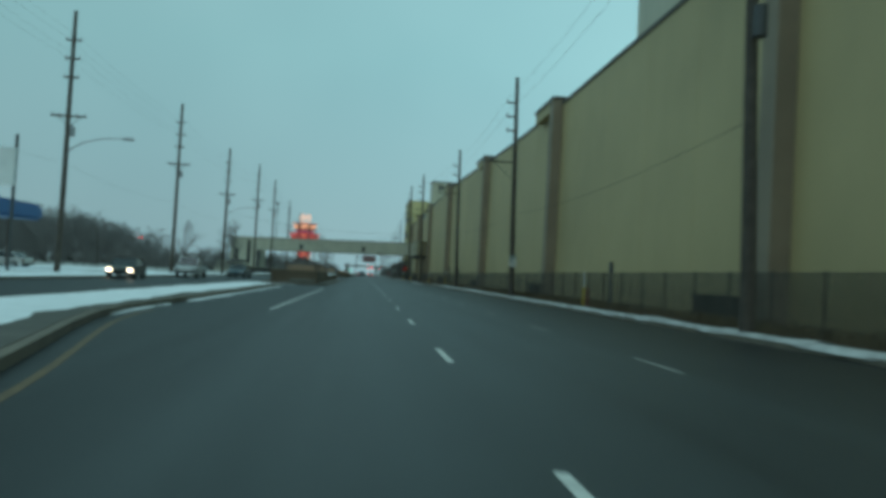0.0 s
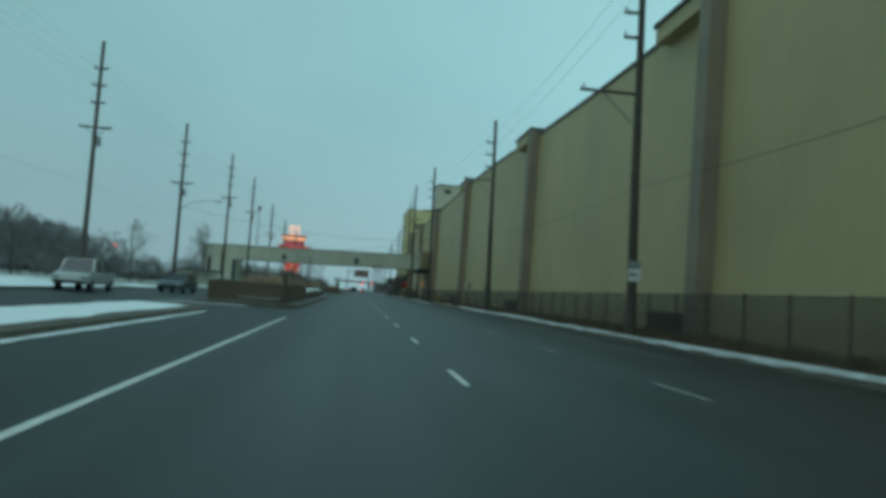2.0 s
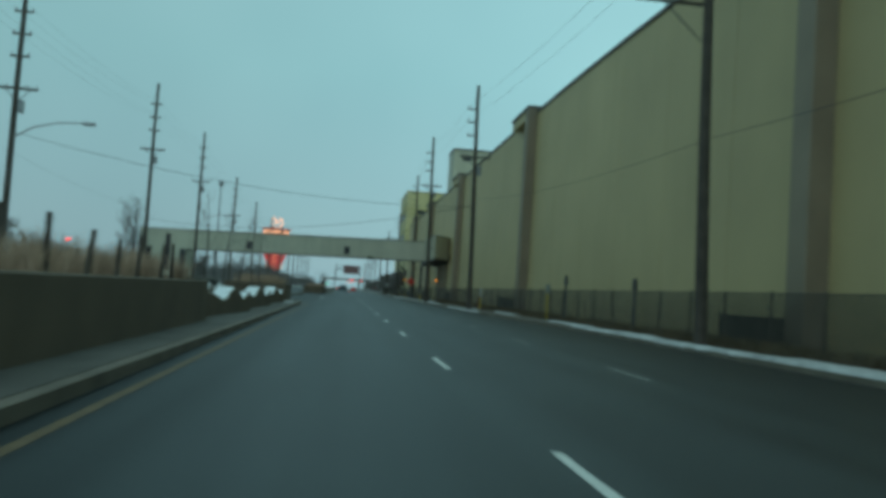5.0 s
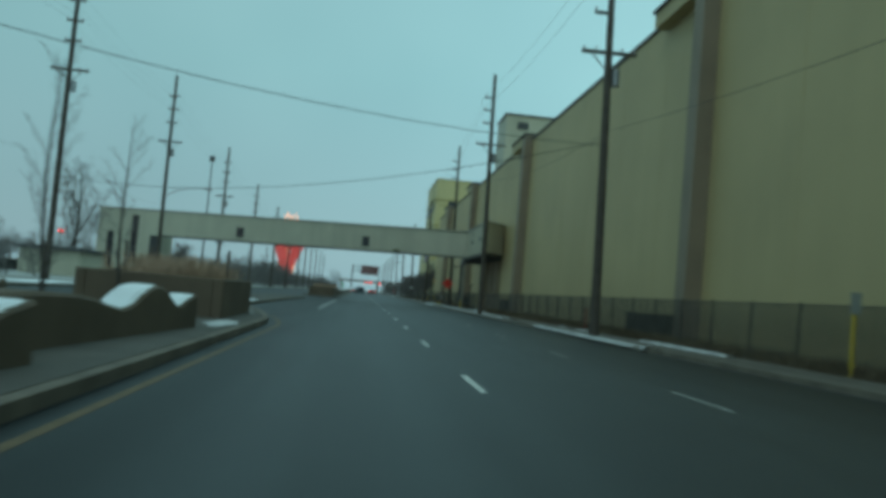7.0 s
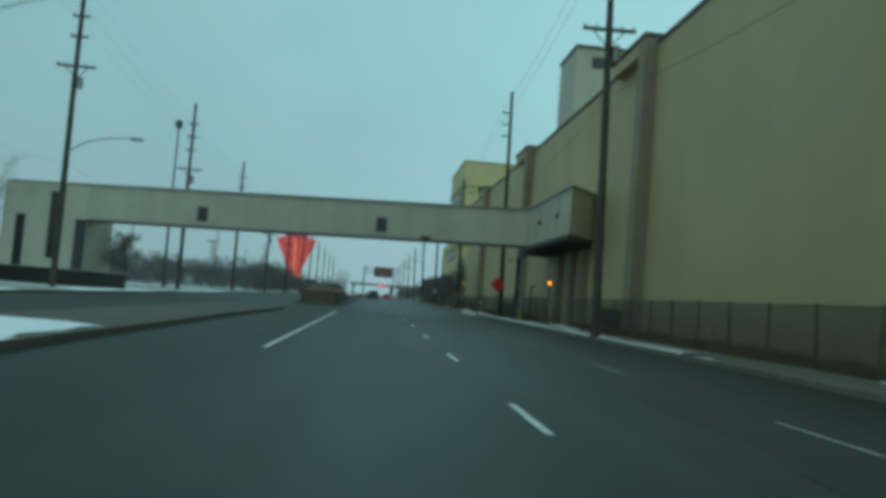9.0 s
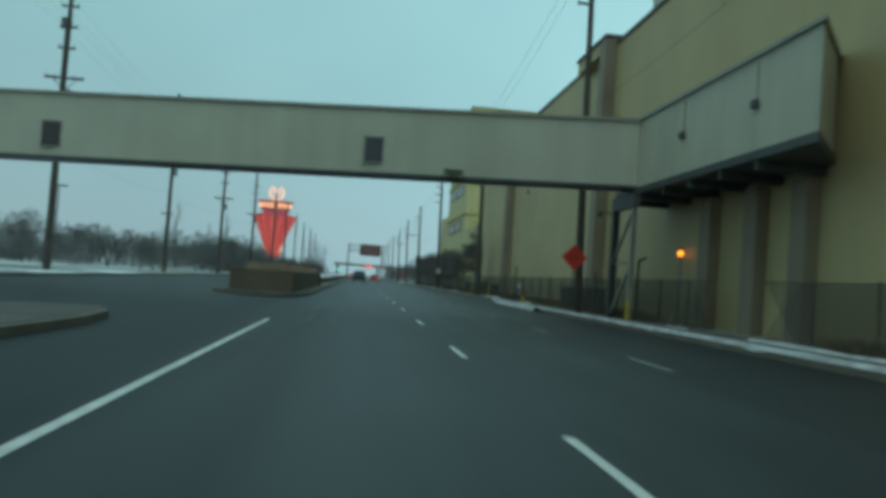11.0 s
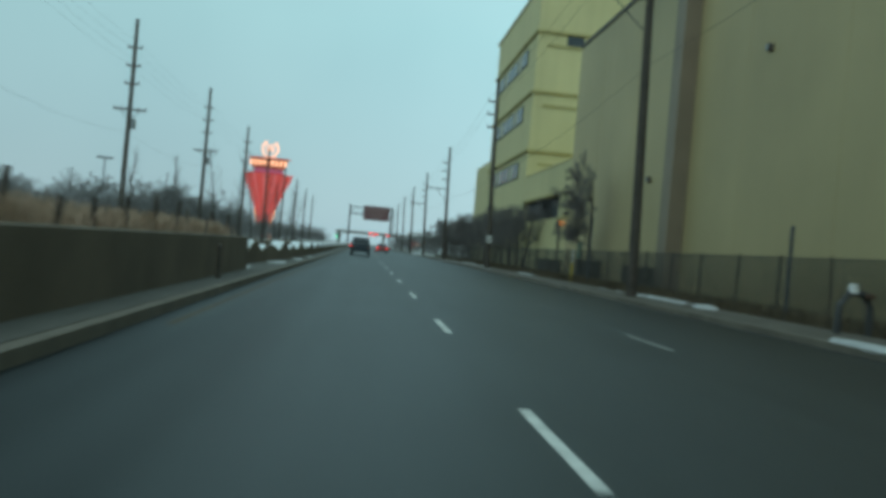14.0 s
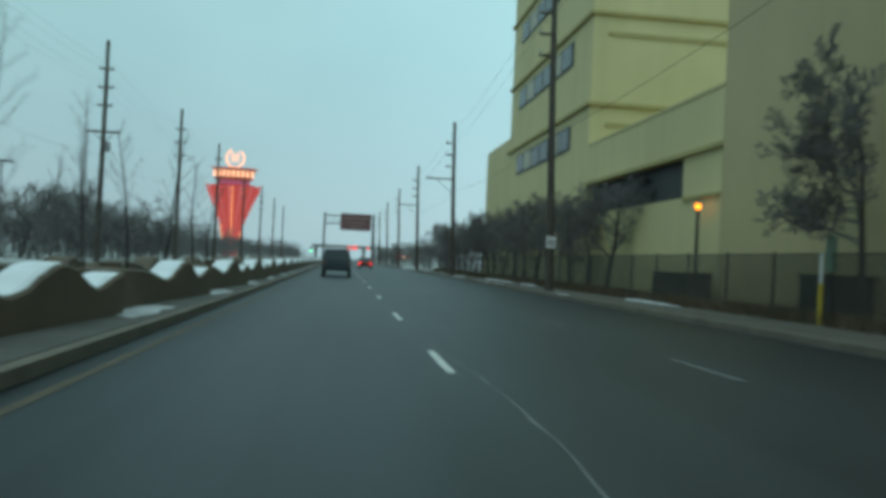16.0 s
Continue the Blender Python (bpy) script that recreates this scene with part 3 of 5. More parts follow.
# building-side gallery that turns along the wall
gallery = thing("wall_gallery", "cream gallery box hung along the tan wall", "gallery")
GZ0, GZ1 = 6.32, 9.5
bm = B()
prism(bm, [(15.02, 185.7), (WALL_X - 0.02, 188.9), (WALL_X - 0.02, 203.4), (15.02, 203.4)], GZ0, GZ1)
part("cladding", bm, M_CREAM, gallery)
bm = B()
prism(bm, [(14.9, 185.4), (WALL_X - 0.02, 188.7), (WALL_X - 0.02, 203.5), (14.9, 203.5)], GZ1, GZ1 + 0.14)
part("roof", bm, M_CREAM_TRIM, gallery)
bm = B()
prism(bm, [(14.92, 185.5), (WALL_X - 0.02, 188.8), (WALL_X - 0.02, 203.45), (14.92, 203.45)], GZ0 - 0.3, GZ0)
for k in range(6):
    box(bm, 15.05, WALL_X - 0.05, 189.2 + k * 2.7, 189.4 + k * 2.7, GZ0 - 0.62, GZ0 - 0.3)
part("soffit_frame", bm, M_STEEL, gallery, "dark steel underside")
seam2 = mesh_of("seam", (lambda q: (box(q, -0.014, 0.0, -0.015, 0.015, 0, GZ1 - GZ0), q)[1])(B()), M_CREAM)
for k in range(51):
    ob = new("seam", seam2)
    ob.parent = gallery
    ob.location = (15.02, 186.0 + k * 0.34, GZ0)
for yv in (189.4, 195.4):
    bm = B()
    box(bm, 14.82, 15.02, yv - 0.16, yv + 0.16, 7.75, 8.05)
    bevel(bm, 0.04)
    hood = part("vent_hood", bm, M_STEEL, gallery)
    bm = B()
    tube(bm, (14.99, yv, 8.05), (14.99, yv, 9.3), 0.025, n=6)
    part("conduit", bm, M_CREAM_TRIM, hood)
# braced steel frame that carries the bridge's corner
for y, r, m in ((200.4, 0.11, M_CREAM_TRIM), (203.1, 0.16, M_STEEL)):
    bm = B()
    for dx in (-r, r - 0.03):
        box(bm, 14.9 + dx, 14.93 + dx, y - r, y + r, -0.05, GZ0 - 0.3)
    box(bm, 14.93 - r, 14.87 + r, y - 0.015, y + 0.015, -0.05, GZ0 - 0.3)
    part("column", bm, m, gallery, "slim steel column")
bm = B()
box(bm, 14.72, 15.06, 200.3, 203.3, GZ0 - 0.95, GZ0 - 0.3)
part("head_beam", bm, M_STEEL, gallery, "deep dark steel beam")
for za, zb in ((5.3, 2.9), (2.6, 0.35)):
    bm = B()
    for v in (box(bm, 14.83, 14.95, 200.5, 203.0, -0.1, 0.1)):
        v.co.z += za if v.co.y < 201 else zb
    part("brace", bm, M_CREAM_TRIM, gallery, "grey steel diagonal brace")
bm = B()
tube(bm, (14.89, 200.5, 2.78), (14.89, 203.0, 2.78), 0.045, n=6)
part("tie", bm, M_GALV, gallery)
bm = B()
polytube(bm, [(14.75, 203.2, 5.2), (14.45, 203.2, 5.3), (14.1, 203.2, 5.25)], 0.04, 6)
arm = part("lamp_arm", bm, M_STEEL, gallery)
bm = B()
tube(bm, (14.1, 203.2, 5.05), (14.1, 203.2, 5.35), 0.14, 0.07, 10)
part("lamp_head", bm, M_STEEL, arm)
bm = B()
tube(bm, (16.2, 203.0, 0), (16.2, 203.0, 3.0), 0.07, n=8)
tube(bm, (16.2, 203.0, 3.0), (16.55, 203.0, 3.2), 0.07, n=8)
part("stand_pipe", bm, M_STEEL, gallery)
for y in (190.0, 193.4, 197.4):
    bm = B()
    box(bm, WALL_X - 0.5, WALL_X + 0.05, y - 0.5, y + 0.5, -0.05, GZ0 - 0.62)
    part("pier", bm, M_PIL, gallery, "brown pier under the gallery")


# ---- utility poles and cables ----
def utility_pole(x, y, h, side, arms, long_arm, lamp=False, label=""):
    """side: which way the short arms point (-1 left of the road's direction, 1 right, 0 both)."""
    th = thing("utility_pole", label or "tall weathered wooden utility pole with short crossarms", "utility pole", "utility poles", at=(x, y, 0))
    bm = B()
    polytube(bm, [(0.015 * math.sin(k * 1.3 + x), 0.01 * math.sin(k * 2.1 + y), h * k / 5 - (0.2 if k == 0 else 0)) for k in range(6)], [0.23 - 0.019 * k for k in range(6)], 10)
    part("post", bm, M_POLE, th)
    for k, z in enumerate(arms):
        bm = B()
        a, b = (-0.55, 0.55) if side == 0 else (-0.75, 0.1) if side < 0 else (-0.1, 0.75)
        box(bm, a, b, -0.06, 0.06, h - z - 0.06, h - z + 0.06)
        arm = part("crossarm", bm, M_POLE, th)
        for e in ((a + 0.06, b - 0.06) if side == 0 else ((a + 0.06,) if side < 0 else (b - 0.06,))):
            bm = B()
            tube(bm, (e, 0, h - z + 0.06), (e, 0, h - z + 0.26), 0.05, 0.035, 6)
            part("insulator", bm, M_GALV, arm)
    if long_arm:
        z = long_arm
        bm = B()
        box(bm, -1.25, 1.25, -0.07, 0.07, h - z - 0.07, h - z + 0.07)
        arm = part("crossarm", bm, M_POLE, th)
        for e in (-1.15, -0.6, 0.6, 1.15):
            bm = B()
            tube(bm, (e, 0, h - z + 0.07), (e, 0, h - z + 0.25), 0.05, 0.035, 6)
            part("insulator", bm, M_GALV, arm)
        bm = B()
        tube(bm, (-0.8, 0.08, h - z), (0, 0.2, h - z - 0.8), 0.03, n=5)
        tube(bm, (0.8, 0.08, h - z), (0, 0.2, h - z - 0.8), 0.03, n=5)
        part("brace", bm, M_STEEL, th)
        bm = B()
        tube(bm, (0.35, 0, h - z - 1.5), (0.35, 0, h - z - 0.75), 0.2, n=8)
        part("fuse_box", bm, M_GALV, th)
    if lamp:
        s = 1 if x < 0 else -1
        bm = B()
        pts = [(0.1 * s, 0, 9.1), (1.2 * s, 0, 9.8), (2.6 * s, 0, 10.2), (4.0 * s, 0, 10.3)]
        polytube(bm, pts, 0.05, 6)
        arm = part("lamp_arm", bm, M_GALV, th, "curved lamp arm")
        bm = B()
        box(bm, min(4.0 * s, 4.8 * s), max(4.0 * s, 4.8 * s), -0.16, 0.16, 10.18, 10.38)
        bevel(bm, 0.05)
        part("lamp_head", bm, M_GALV, arm)
    return th


LEFT = [(-19.0, 30.5, 19.4), (-19.6, 61.5, 19.6), (-19.0, 94.2, 19.6), (-18.35, 123.7, 19.1), (-18.5, 159.0, 21.4), (-18.55, 187.9, 21.8), (-17.9, 219.0, 19.8),
        (-17.4, 248.6, 18.5), (-16.0, 272.0, 17.0), (-15.5, 299.3, 17.0), (-14.75, 324.1, 16.4), (-15.0, 352, 16.6), (-15.4, 386, 16.5), (-15.6, 420, 16.5),
        (-15.6, 454, 16.5), (-15.6, 488, 16.5)]
for i, (x, y, h) in enumerate(LEFT):
    utility_pole(x, y, h, 0, (2.2, 3.6, 5.0), 7.9 if i == 1 else 7.0 if i < 10 else 0, lamp=i in (1, 3, 5))
RIGHT = [(13.75, 21.8, 17.0), (14.36, 61.4, 17.3), (14.3, 98.0, 17.2), (12.72, 137.4, 18.8), (12.5, 169.2, 20.4), (14.05, 206.0, 21.0), (13.7, 239.4, 17.6),
         (13.5, 275.8, 16.4), (13.3, 310.5, 14.6), (13.2, 345, 14.4), (13.2, 381, 14.4), (13.2, 418, 14.5), (13.2, 455, 14.5), (13.2, 492, 14.5)]
LEAN = 0.42   # metres by which the heads of the right-hand poles hang towards the road
for i, (x, y, h) in enumerate(RIGHT):
    p = utility_pole(x, y, h, -1, (2.0, 3.1, 4.2), 6.0 if i in (3, 4) else 0, label="" if i != 3 else "tall wooden utility pole with a wide crossarm and metal band")
    p.rotation_euler = (0, -math.atan2(LEAN, h), 0)
# long lamp arms reaching out from some of the right-hand poles
for i in (1, 2, 6, 8, 9):
    x, y, h = RIGHT[i]
    bracket = thing("arm_bracket", "long timber arm bolted to a utility pole", "pole arm", "pole arms", at=(x - LEAN * 0.65, y, 10.6 if i == 1 else h - 5.4))
    bm = B()
    box(bm, -2.6, -0.15, -0.05, 0.05, -0.06, 0.06)
    part("beam", bm, M_POLE, bracket)
    bm = B()
    tube(bm, (-1.6, 0, -0.05), (-0.2, 0, -1.3), 0.025, n=5)
    part("strut", bm, M_STEEL, bracket)
    bm = B()
    tube(bm, (-2.45, 0, 0.06), (-2.45, 0, 0.28), 0.05, 0.035, 6)
    part("insulator", bm, M_GALV, bracket)


def cable(p0, p1, sag, r=0.018, label="thin black overhead cable between poles"):
    bm = B()
    pts = []
    for k in range(11):
        u = k / 10
        p = Vector(p0).lerp(Vector(p1), u)
        p.z -= sag * 4 * u * (1 - u)
        pts.append(p)
    polytube(bm, pts, r, 4)
    solid("cable", bm, M_WIRE, label, "cable", "", "overhead cables")


# height of the lowest wire at the right-hand poles, by their place along the road
LOW_WIRE = {22: 6.4, 61: 6.6, 98: 7.2, 137: 9.3, 169: 11.4, 206: 11.2, 239: 9.6}
for line, offs in ((LEFT, (-0.49, 0.49)), (RIGHT, (-0.69 - LEAN,))):
    for (xa, ya, ha), (xb, yb, hb) in zip(line, line[1:]):
        if ya < 330:
            for o in offs:
                for z in ((2.2, 3.6) if line is LEFT else (2.0, 3.1)):
                    cable((xa + o, ya, ha - z + 0.2), (xb + o, yb, hb - z + 0.2), 0.5, 0.006 if line is LEFT else 0.009)
            za, zb = (8.2, 8.2) if line is LEFT else (LOW_WIRE.get(round(ya), 8.2), LOW_WIRE.get(round(yb), 8.2))
            cable((xa, ya, za), (xb, yb, zb), 0.5, 0.007 if line is LEFT else 0.011)
# grey transformer on the nearest pole
can = thing("transformer", "grey transformer can bolted to a wooden pole", "transformer", at=(13.55, 21.8, 8.6))
bm = B()
tube(bm, (0.0, -0.42, 0), (0.0, -0.42, 0.9), 0.2, n=12)
part("tank", bm, M_STEEL, can)
bm = B()
box(bm, -0.08, 0.08, -0.25, 0.0, 0.3, 0.6)
part("bracket", bm, M_STEEL, can)
cable((-18.35, 123.7, 9.4), (12.5, 137.4, 8.6), 1.1, 0.016, "black cable crossing over the road")
cable((-18.5, 159.0, 7.1), (12.5, 137.4, 8.8), 1.4, 0.016, "slack black cable crossing over the road")

# small plates on poles
def pole_sign(x, y, z, w, h, name, label, material=None):
    th = thing(name, label, "sign", at=(x, y, z))
    bm = B()
    box(bm, -w / 2, w / 2, -0.02, 0.0, -h / 2, h / 2)
    bevel(bm, 0.008)
    part("plate", bm, material or M_SIGNWHITE, th)
    return th


def lettering(text, size, parent, loc, material):
    cu = bpy.data.curves.new("writing", 'FONT')
    cu.body = text
    cu.size = size
    cu.align_x = 'CENTER'
    cu.align_y = 'CENTER'
    cu.extrude = 0.004
    cu.resolution_u = 3
    cu.offset = 0.003
    tmp = bpy.data.objects.new("writing_source", cu)
    bpy.context.scene.collection.objects.link(tmp)
    dg = bpy.context.evaluated_depsgraph_get()
    me = bpy.data.meshes.new_from_object(tmp.evaluated_get(dg))
    bpy.data.objects.remove(tmp)
    bpy.data.curves.remove(cu)
    me.materials.clear()
    me.materials.append(material)
    ob = new("writing", me)
    ob.parent = parent
    ob.matrix_local = pose(loc[0], loc[1], loc[2], 90, 0, 0)
    return ob


s = pole_sign(14.3, 61.4 - 0.24, 2.75, 0.52, 0.54, "route_sign", "white route sign strapped to a wooden pole")
lettering("41", 0.40, s, (0, -0.026, 0), M_BLACK)
s = pole_sign(14.3, 61.4 - 0.24, 3.2, 0.5, 0.3, "sign_plate", "small weathered grey-green plate above a route sign", mat("weathered_plate", (0.20, 0.25, 0.23), 0.6))
bm = B()
box(bm, -0.19, 0.19, -0.028, -0.022, -0.05, 0.05)
part("bar", bm, M_GALV, s)
for x, y in ((13.45, 275.8),):
    s = pole_sign(x, y - 0.2, 2.6, 0.5, 0.6, "notice_plate", "pale notice plate on a wooden pole")
    bm = B()
    box(bm, -0.18, 0.18, -0.028, -0.022, 0.02, 0.08)
    box(bm, -0.18, 0.18, -0.028, -0.022, -0.14, -0.08)
    part("bars", bm, M_BLACK, s)

# orange warning diamond on a stand beside the pole
warn = thing("warning_sign", "orange diamond roadworks sign on a dark stand", "sign", at=(13.55, 205.4, 0.12))
bm = B()
box(bm, -0.5, 0.5, -0.012, 0.012, -0.5, 0.5)
bevel(bm, 0.01)
M_ORANGE2 = mat("fluorescent_orange_sheet", (0.92, 0.06, 0.035), 0.5, 0, 0.05, 0.8, 30, 0.0)
pl = part("plate", bm, M_ORANGE2, warn)
pl.matrix_local = pose(0, 0, 2.9, 0, 45, 0)
bm = B()
for k, (a, w) in enumerate(((0.14, 0.5), (0.0, 0.8), (-0.14, 0.5))):
    box(bm, -w / 2, w / 2, -0.02, -0.014, a - 0.03, a + 0.03)
bars = part("bars", bm, mat("dull_red_print", (0.62, 0.045, 0.03), 0.5), warn)
bars.location = (0, 0, 2.9)
bm = B()
tube(bm, (0, 0.06, 0), (0, 0.04, 3.3), 0.035, n=6)
part("post", bm, M_STEEL, warn)
for dx in (-0.5, 0.5):
    bm = B()
    tube(bm, (0, 0.05, 0.5), (dx, 0.05, 0.02), 0.03, n=6)
    part("leg", bm, M_STEEL, warn)


# ---- fence in front of the wall ----
FX = 16.0
fence = thing("chain_link_fence", "rusty chain-link fence with dead weeds along the wall", "fence")
post_me = mesh_of("post", (lambda q: (tube(q, (0, 0, 0), (0, 0, 2.05), 0.04, n=6), q)[1])(B()), M_FENCE)
random.seed(12)
y = -20.0
while y < 345:
    if not 190 < y < 194:
        ob = new("post", post_me)
        ob.parent = fence
        ob.location = (FX, y, 0.08)
        ob.rotation_euler = (random.uniform(-0.03, 0.03), random.uniform(-0.03, 0.03), 0)
    y += random.uniform(2.85, 3.15)
for a, b in ((-20, 190), (194, 345)):
    bm = B()
    tube(bm, (FX, a, 2.05), (FX, b, 2.05), 0.02, n=6)
    part("top_rail", bm, M_FENCE, fence)
    verts, faces = [], []
    n = int((b - a) / 0.065)
    for s in (1, -1):
        for k in range(n):
            y0 = a + k * 0.065
            y1 = y0 + 1.95
            if y1 > b:
                continue
            za, zb = (0.1, 2.05) if s > 0 else (2.05, 0.1)
            i = len(verts)
            verts += [(FX + 0.01 * s, y0, za), (FX + 0.01 * s, y0 + 0.025, za), (FX + 0.01 * s, y1 + 0.025, zb), (FX + 0.01 * s, y1, zb)]
            faces.append((i, i + 1, i + 2, i + 3))
    me = bpy.data.meshes.new("mesh_wire")
    me.from_pydata(verts, [], faces)
    me.materials.append(M_FENCE)
    ob = new("mesh_wire", me)
    ob.parent = fence
    ob["kind"] = "stuff"


# ---- planters and wave walls on the medians ----
def planter(x0, x1, y0, y1, h, label, ledge=False):
    """A walled bed of earth; with a ledge, a low pale step stands against its front."""
    th = thing("planter", label, "planter", "median planters")
    t = 0.28
    for nm, a in (("side_wall", (x1 - t, x1, y0, y1)), ("side_wall", (x0, x0 + t, y0, y1)), ("end_wall", (x0 + t, x1 - t, y0 + 0.004, y0 + t)), ("end_wall", (x0 + t, x1 - t, y1 - t, y1 - 0.004))):
        bm = B()
        box(bm, a[0], a[1], a[2], a[3], 0.1, h)
        bevel(bm, 0.03)
        part(nm, bm, M_PLANTER, th)
    bm = B()
    box(bm, x0 + t, x1 - t, y0 + t, y1 - t, 0.1, h - 0.12)
    part("soil", bm, M_SOIL, th)
    if ledge:
        bm = B()
        vs = box(bm, x0 + 1.7, x1 - 0.12, y0 - 0.4, y0 - 0.004, 0.12, 0.5)
        for v in vs:
            if v.co.z > 0.4 and v.co.y < y0 - 0.2:
                v.co.z -= 0.12
        bevel(bm, 0.03)
        part("ledge", bm, M_LEDGE, th, "low pale concrete ledge")
    return th


def reeds(x0, x1, y0, y1, z, n, hmin, hmax, seed, label="russet clump of dead ornamental grass in a planter", material=None, spread=0.1):
    rnd = random.Random(seed)
    verts, faces = [], []
    for _ in range(n):
        cx, cy = rnd.uniform(x0, x1), rnd.uniform(y0, y1)
        for _ in range(26):
            px, py = cx + rnd.gauss(0, spread), cy + rnd.gauss(0, spread * 2.5 if spread > 0.1 else spread)
            h = rnd.uniform(hmin, hmax)
            dx, dy = rnd.gauss(0, 0.25) * h, rnd.gauss(0, 0.25) * h
            a = rnd.uniform(0, math.pi)
            wx, wy = math.cos(a) * 0.011, math.sin(a) * 0.011
            i = len(verts)
            verts += [(px - wx, py - wy, z), (px + wx, py + wy, z), (px + dx * 0.4 + wx, py + dy * 0.4 + wy, z + h * 0.65), (px + dx * 0.4 - wx, py + dy * 0.4 - wy, z + h * 0.65), (px + dx, py + dy, z + h)]
            faces += [(i, i + 1, i + 2, i + 3), (i + 3, i + 2, i + 4)]
    me = bpy.data.meshes.new("dead_grass")
    me.from_pydata(verts, [], faces)
    me.materials.append(material or M_REED)
    tagged(new("dead_grass", me), label, "grass", "planter grasses", "stuff")


PLANTERS = [(-5.4, -1.3, 73.0, 94.7, 1.25, True), (-5.3, -1.35, 125.6, 131.4, 1.25, False), (-3.9, -0.85, 204.2, 234.0, 1.2, False)]
for i, (x0, x1, y0, y1, h, ledge) in enumerate(PLANTERS):
    planter(x0, x1, y0, y1, h, "brown concrete planter box with dead grasses", ledge)
    ys0 = y0 + (10.5 if i == 0 else 0.4)   # the near end of the first bed is bare
    reeds(x0 + 0.4, x1 - 0.4, ys0, y1 - 0.4, h - 0.15, int((y1 - ys0) * 14), 0.25, 0.85 if i < 2 else 0.6, 10 + i)
# wooden stakes along the planters
stake_bm = B()
tube(stake_bm, (0, 0, 0), (0.02, 0, 1.1), 0.06, 0.05, 6)
stake = solid("wooden_stake", stake_bm, M_POLE, "dark wooden stake standing in the planter", "stake", "", "planter stakes")
stake.location = (-1.9, 129.3, 1.05)
rnd = random.Random(3)
for y in (127.8, 130.6):
    copy_thing(stake, pose(-4.6 + rnd.uniform(-0.1, 0.1), y, 1.05, rnd.uniform(-3, 3), rnd.uniform(-3, 3), 0))

stub_bm = B()
tube(stub_bm, (0, 0, 0), (0.02, 0, 1.0), 0.055, 0.045, 6)
stub = solid("wooden_stake", stub_bm, M_POLE, "short dark wooden stake among dead grass in the planter", "stake", "", "planter stubs")
stub.location = (-1.45, 207.2, 0.8)
for k in range(1, 16):
    copy_thing(stub, pose(-1.45 + rnd.uniform(-0.08, 0.08), 207.2 + 1.72 * k + rnd.uniform(-0.15, 0.15), 0.7 + rnd.uniform(-0.15, 0.2), rnd.uniform(-4, 4), rnd.uniform(-4, 4), 0))

for k in range(10):
    copy_thing(stub, pose(-1.75 + rnd.uniform(-0.08, 0.08), 76.8 + 1.75 * k + rnd.uniform(-0.15, 0.15), 1.02 + rnd.uniform(-0.12, 0.15), rnd.uniform(-4, 4), rnd.uniform(-4, 4), 0))

# top of a wave wall: share of its length, height
WAVE = [(0.0, 0.76), (0.15, 0.78), (0.28, 0.75), (0.37, 0.68), (0.44, 0.57), (0.50, 0.51), (0.55, 0.57), (0.61, 0.76), (0.66, 0.88), (0.70, 0.91), (0.75, 0.84), (0.80, 0.66), (0.85, 0.51), (0.88, 0.53), (0.94, 0.66), (1.0, 0.74)]


def wave_z(u):
    for (a, za), (b, zb) in zip(WAVE, WAVE[1:]):
        if a <= u <= b:
            s = (u - a) / (b - a)
            return za + (zb - za) * s * s * (3 - 2 * s) * 0.5 + (zb - za) * s * 0.5
    return WAVE[-1][1]


def wave_wall(x, y0, turn, length=8.8, snowy=True, thick=0.6):
    th = thing("wave_wall", "brown concrete wall with a wavy top" + (" and snow in its dips" if snowy else ", bare of snow"), "wall", "wave walls", at=(x, y0, 0.14))
    bm = B()
    prev = None
    n = 48
    for k in range(n + 1):
        u = k / n
        z = wave_z(u)
        yy = u * length
        ring = [bm.verts.new(p) for p in ((-thick, yy, 0), (0, yy, 0), (0, yy, z - 0.05), (-0.05, yy, z), (-thick + 0.05, yy, z), (-thick, yy, z - 0.05))]
        if prev:
            for i in range(6):
                j = (i + 1) % 6
                bm.faces.new((prev[i], prev[j], ring[j], ring[i]))
        else:
            bm.faces.new(ring[::-1])
        prev = ring
    bm.faces.new(prev)
    part("body", bm, M_PLANTER, th)
    # snow lying on the slopes that rise away from the dips
    for a, b in ((0.48, 0.69), (0.84, 0.985)) if snowy else ():
        bm = B()
        prev = None
        for k in range(11):
            u = a + (b - a) * k / 10
            w = 0.015 + 0.035 * (1 - abs(2 * k / 10 - 1))
            z = wave_z(u)
            yy = u * length
            ring = [bm.verts.new(p) for p in ((-0.04, yy, z - 0.01), (-0.12, yy, z + w), (-thick + 0.12, yy, z + w), (-thick - 0.01, yy, z - 0.01))]
            if prev:
                for i in range(3):
                    bm.faces.new((prev[i], prev[i + 1], ring[i + 1], ring[i]))
            prev = ring
        part("snow", bm, M_SNOW, th, "lying snow")
    th.matrix_basis = pose(x, y0, 0.14, 0, 0, turn)
    return th


# the units stand in a saw-tooth line: each starts set back and swings towards the road
def wave_row(xs, y0, spacing, turn, snowy=True):
    w = wave_wall(xs[0], y0, turn, spacing - 0.15, snowy)
    for k, x in enumerate(xs[1:]):
        copy_thing(w, pose(x, y0 + spacing * (k + 1), 0.14, 0, 0, turn))


SET_2 = [-1.78] * 3
SET_3 = [-1.75, -1.36, -1.18] + [-1.08] * 18
wave_row(SET_2, 94.9, 8.8, -4.3)
wave_row([-4.5] * 3, 94.9, 8.8, 4.3)
wave_row(SET_3, 234.2, 8.05, -4.3)
wave_row([x - 1.9 for x in SET_3], 234.2, 8.05, 3.0, False)


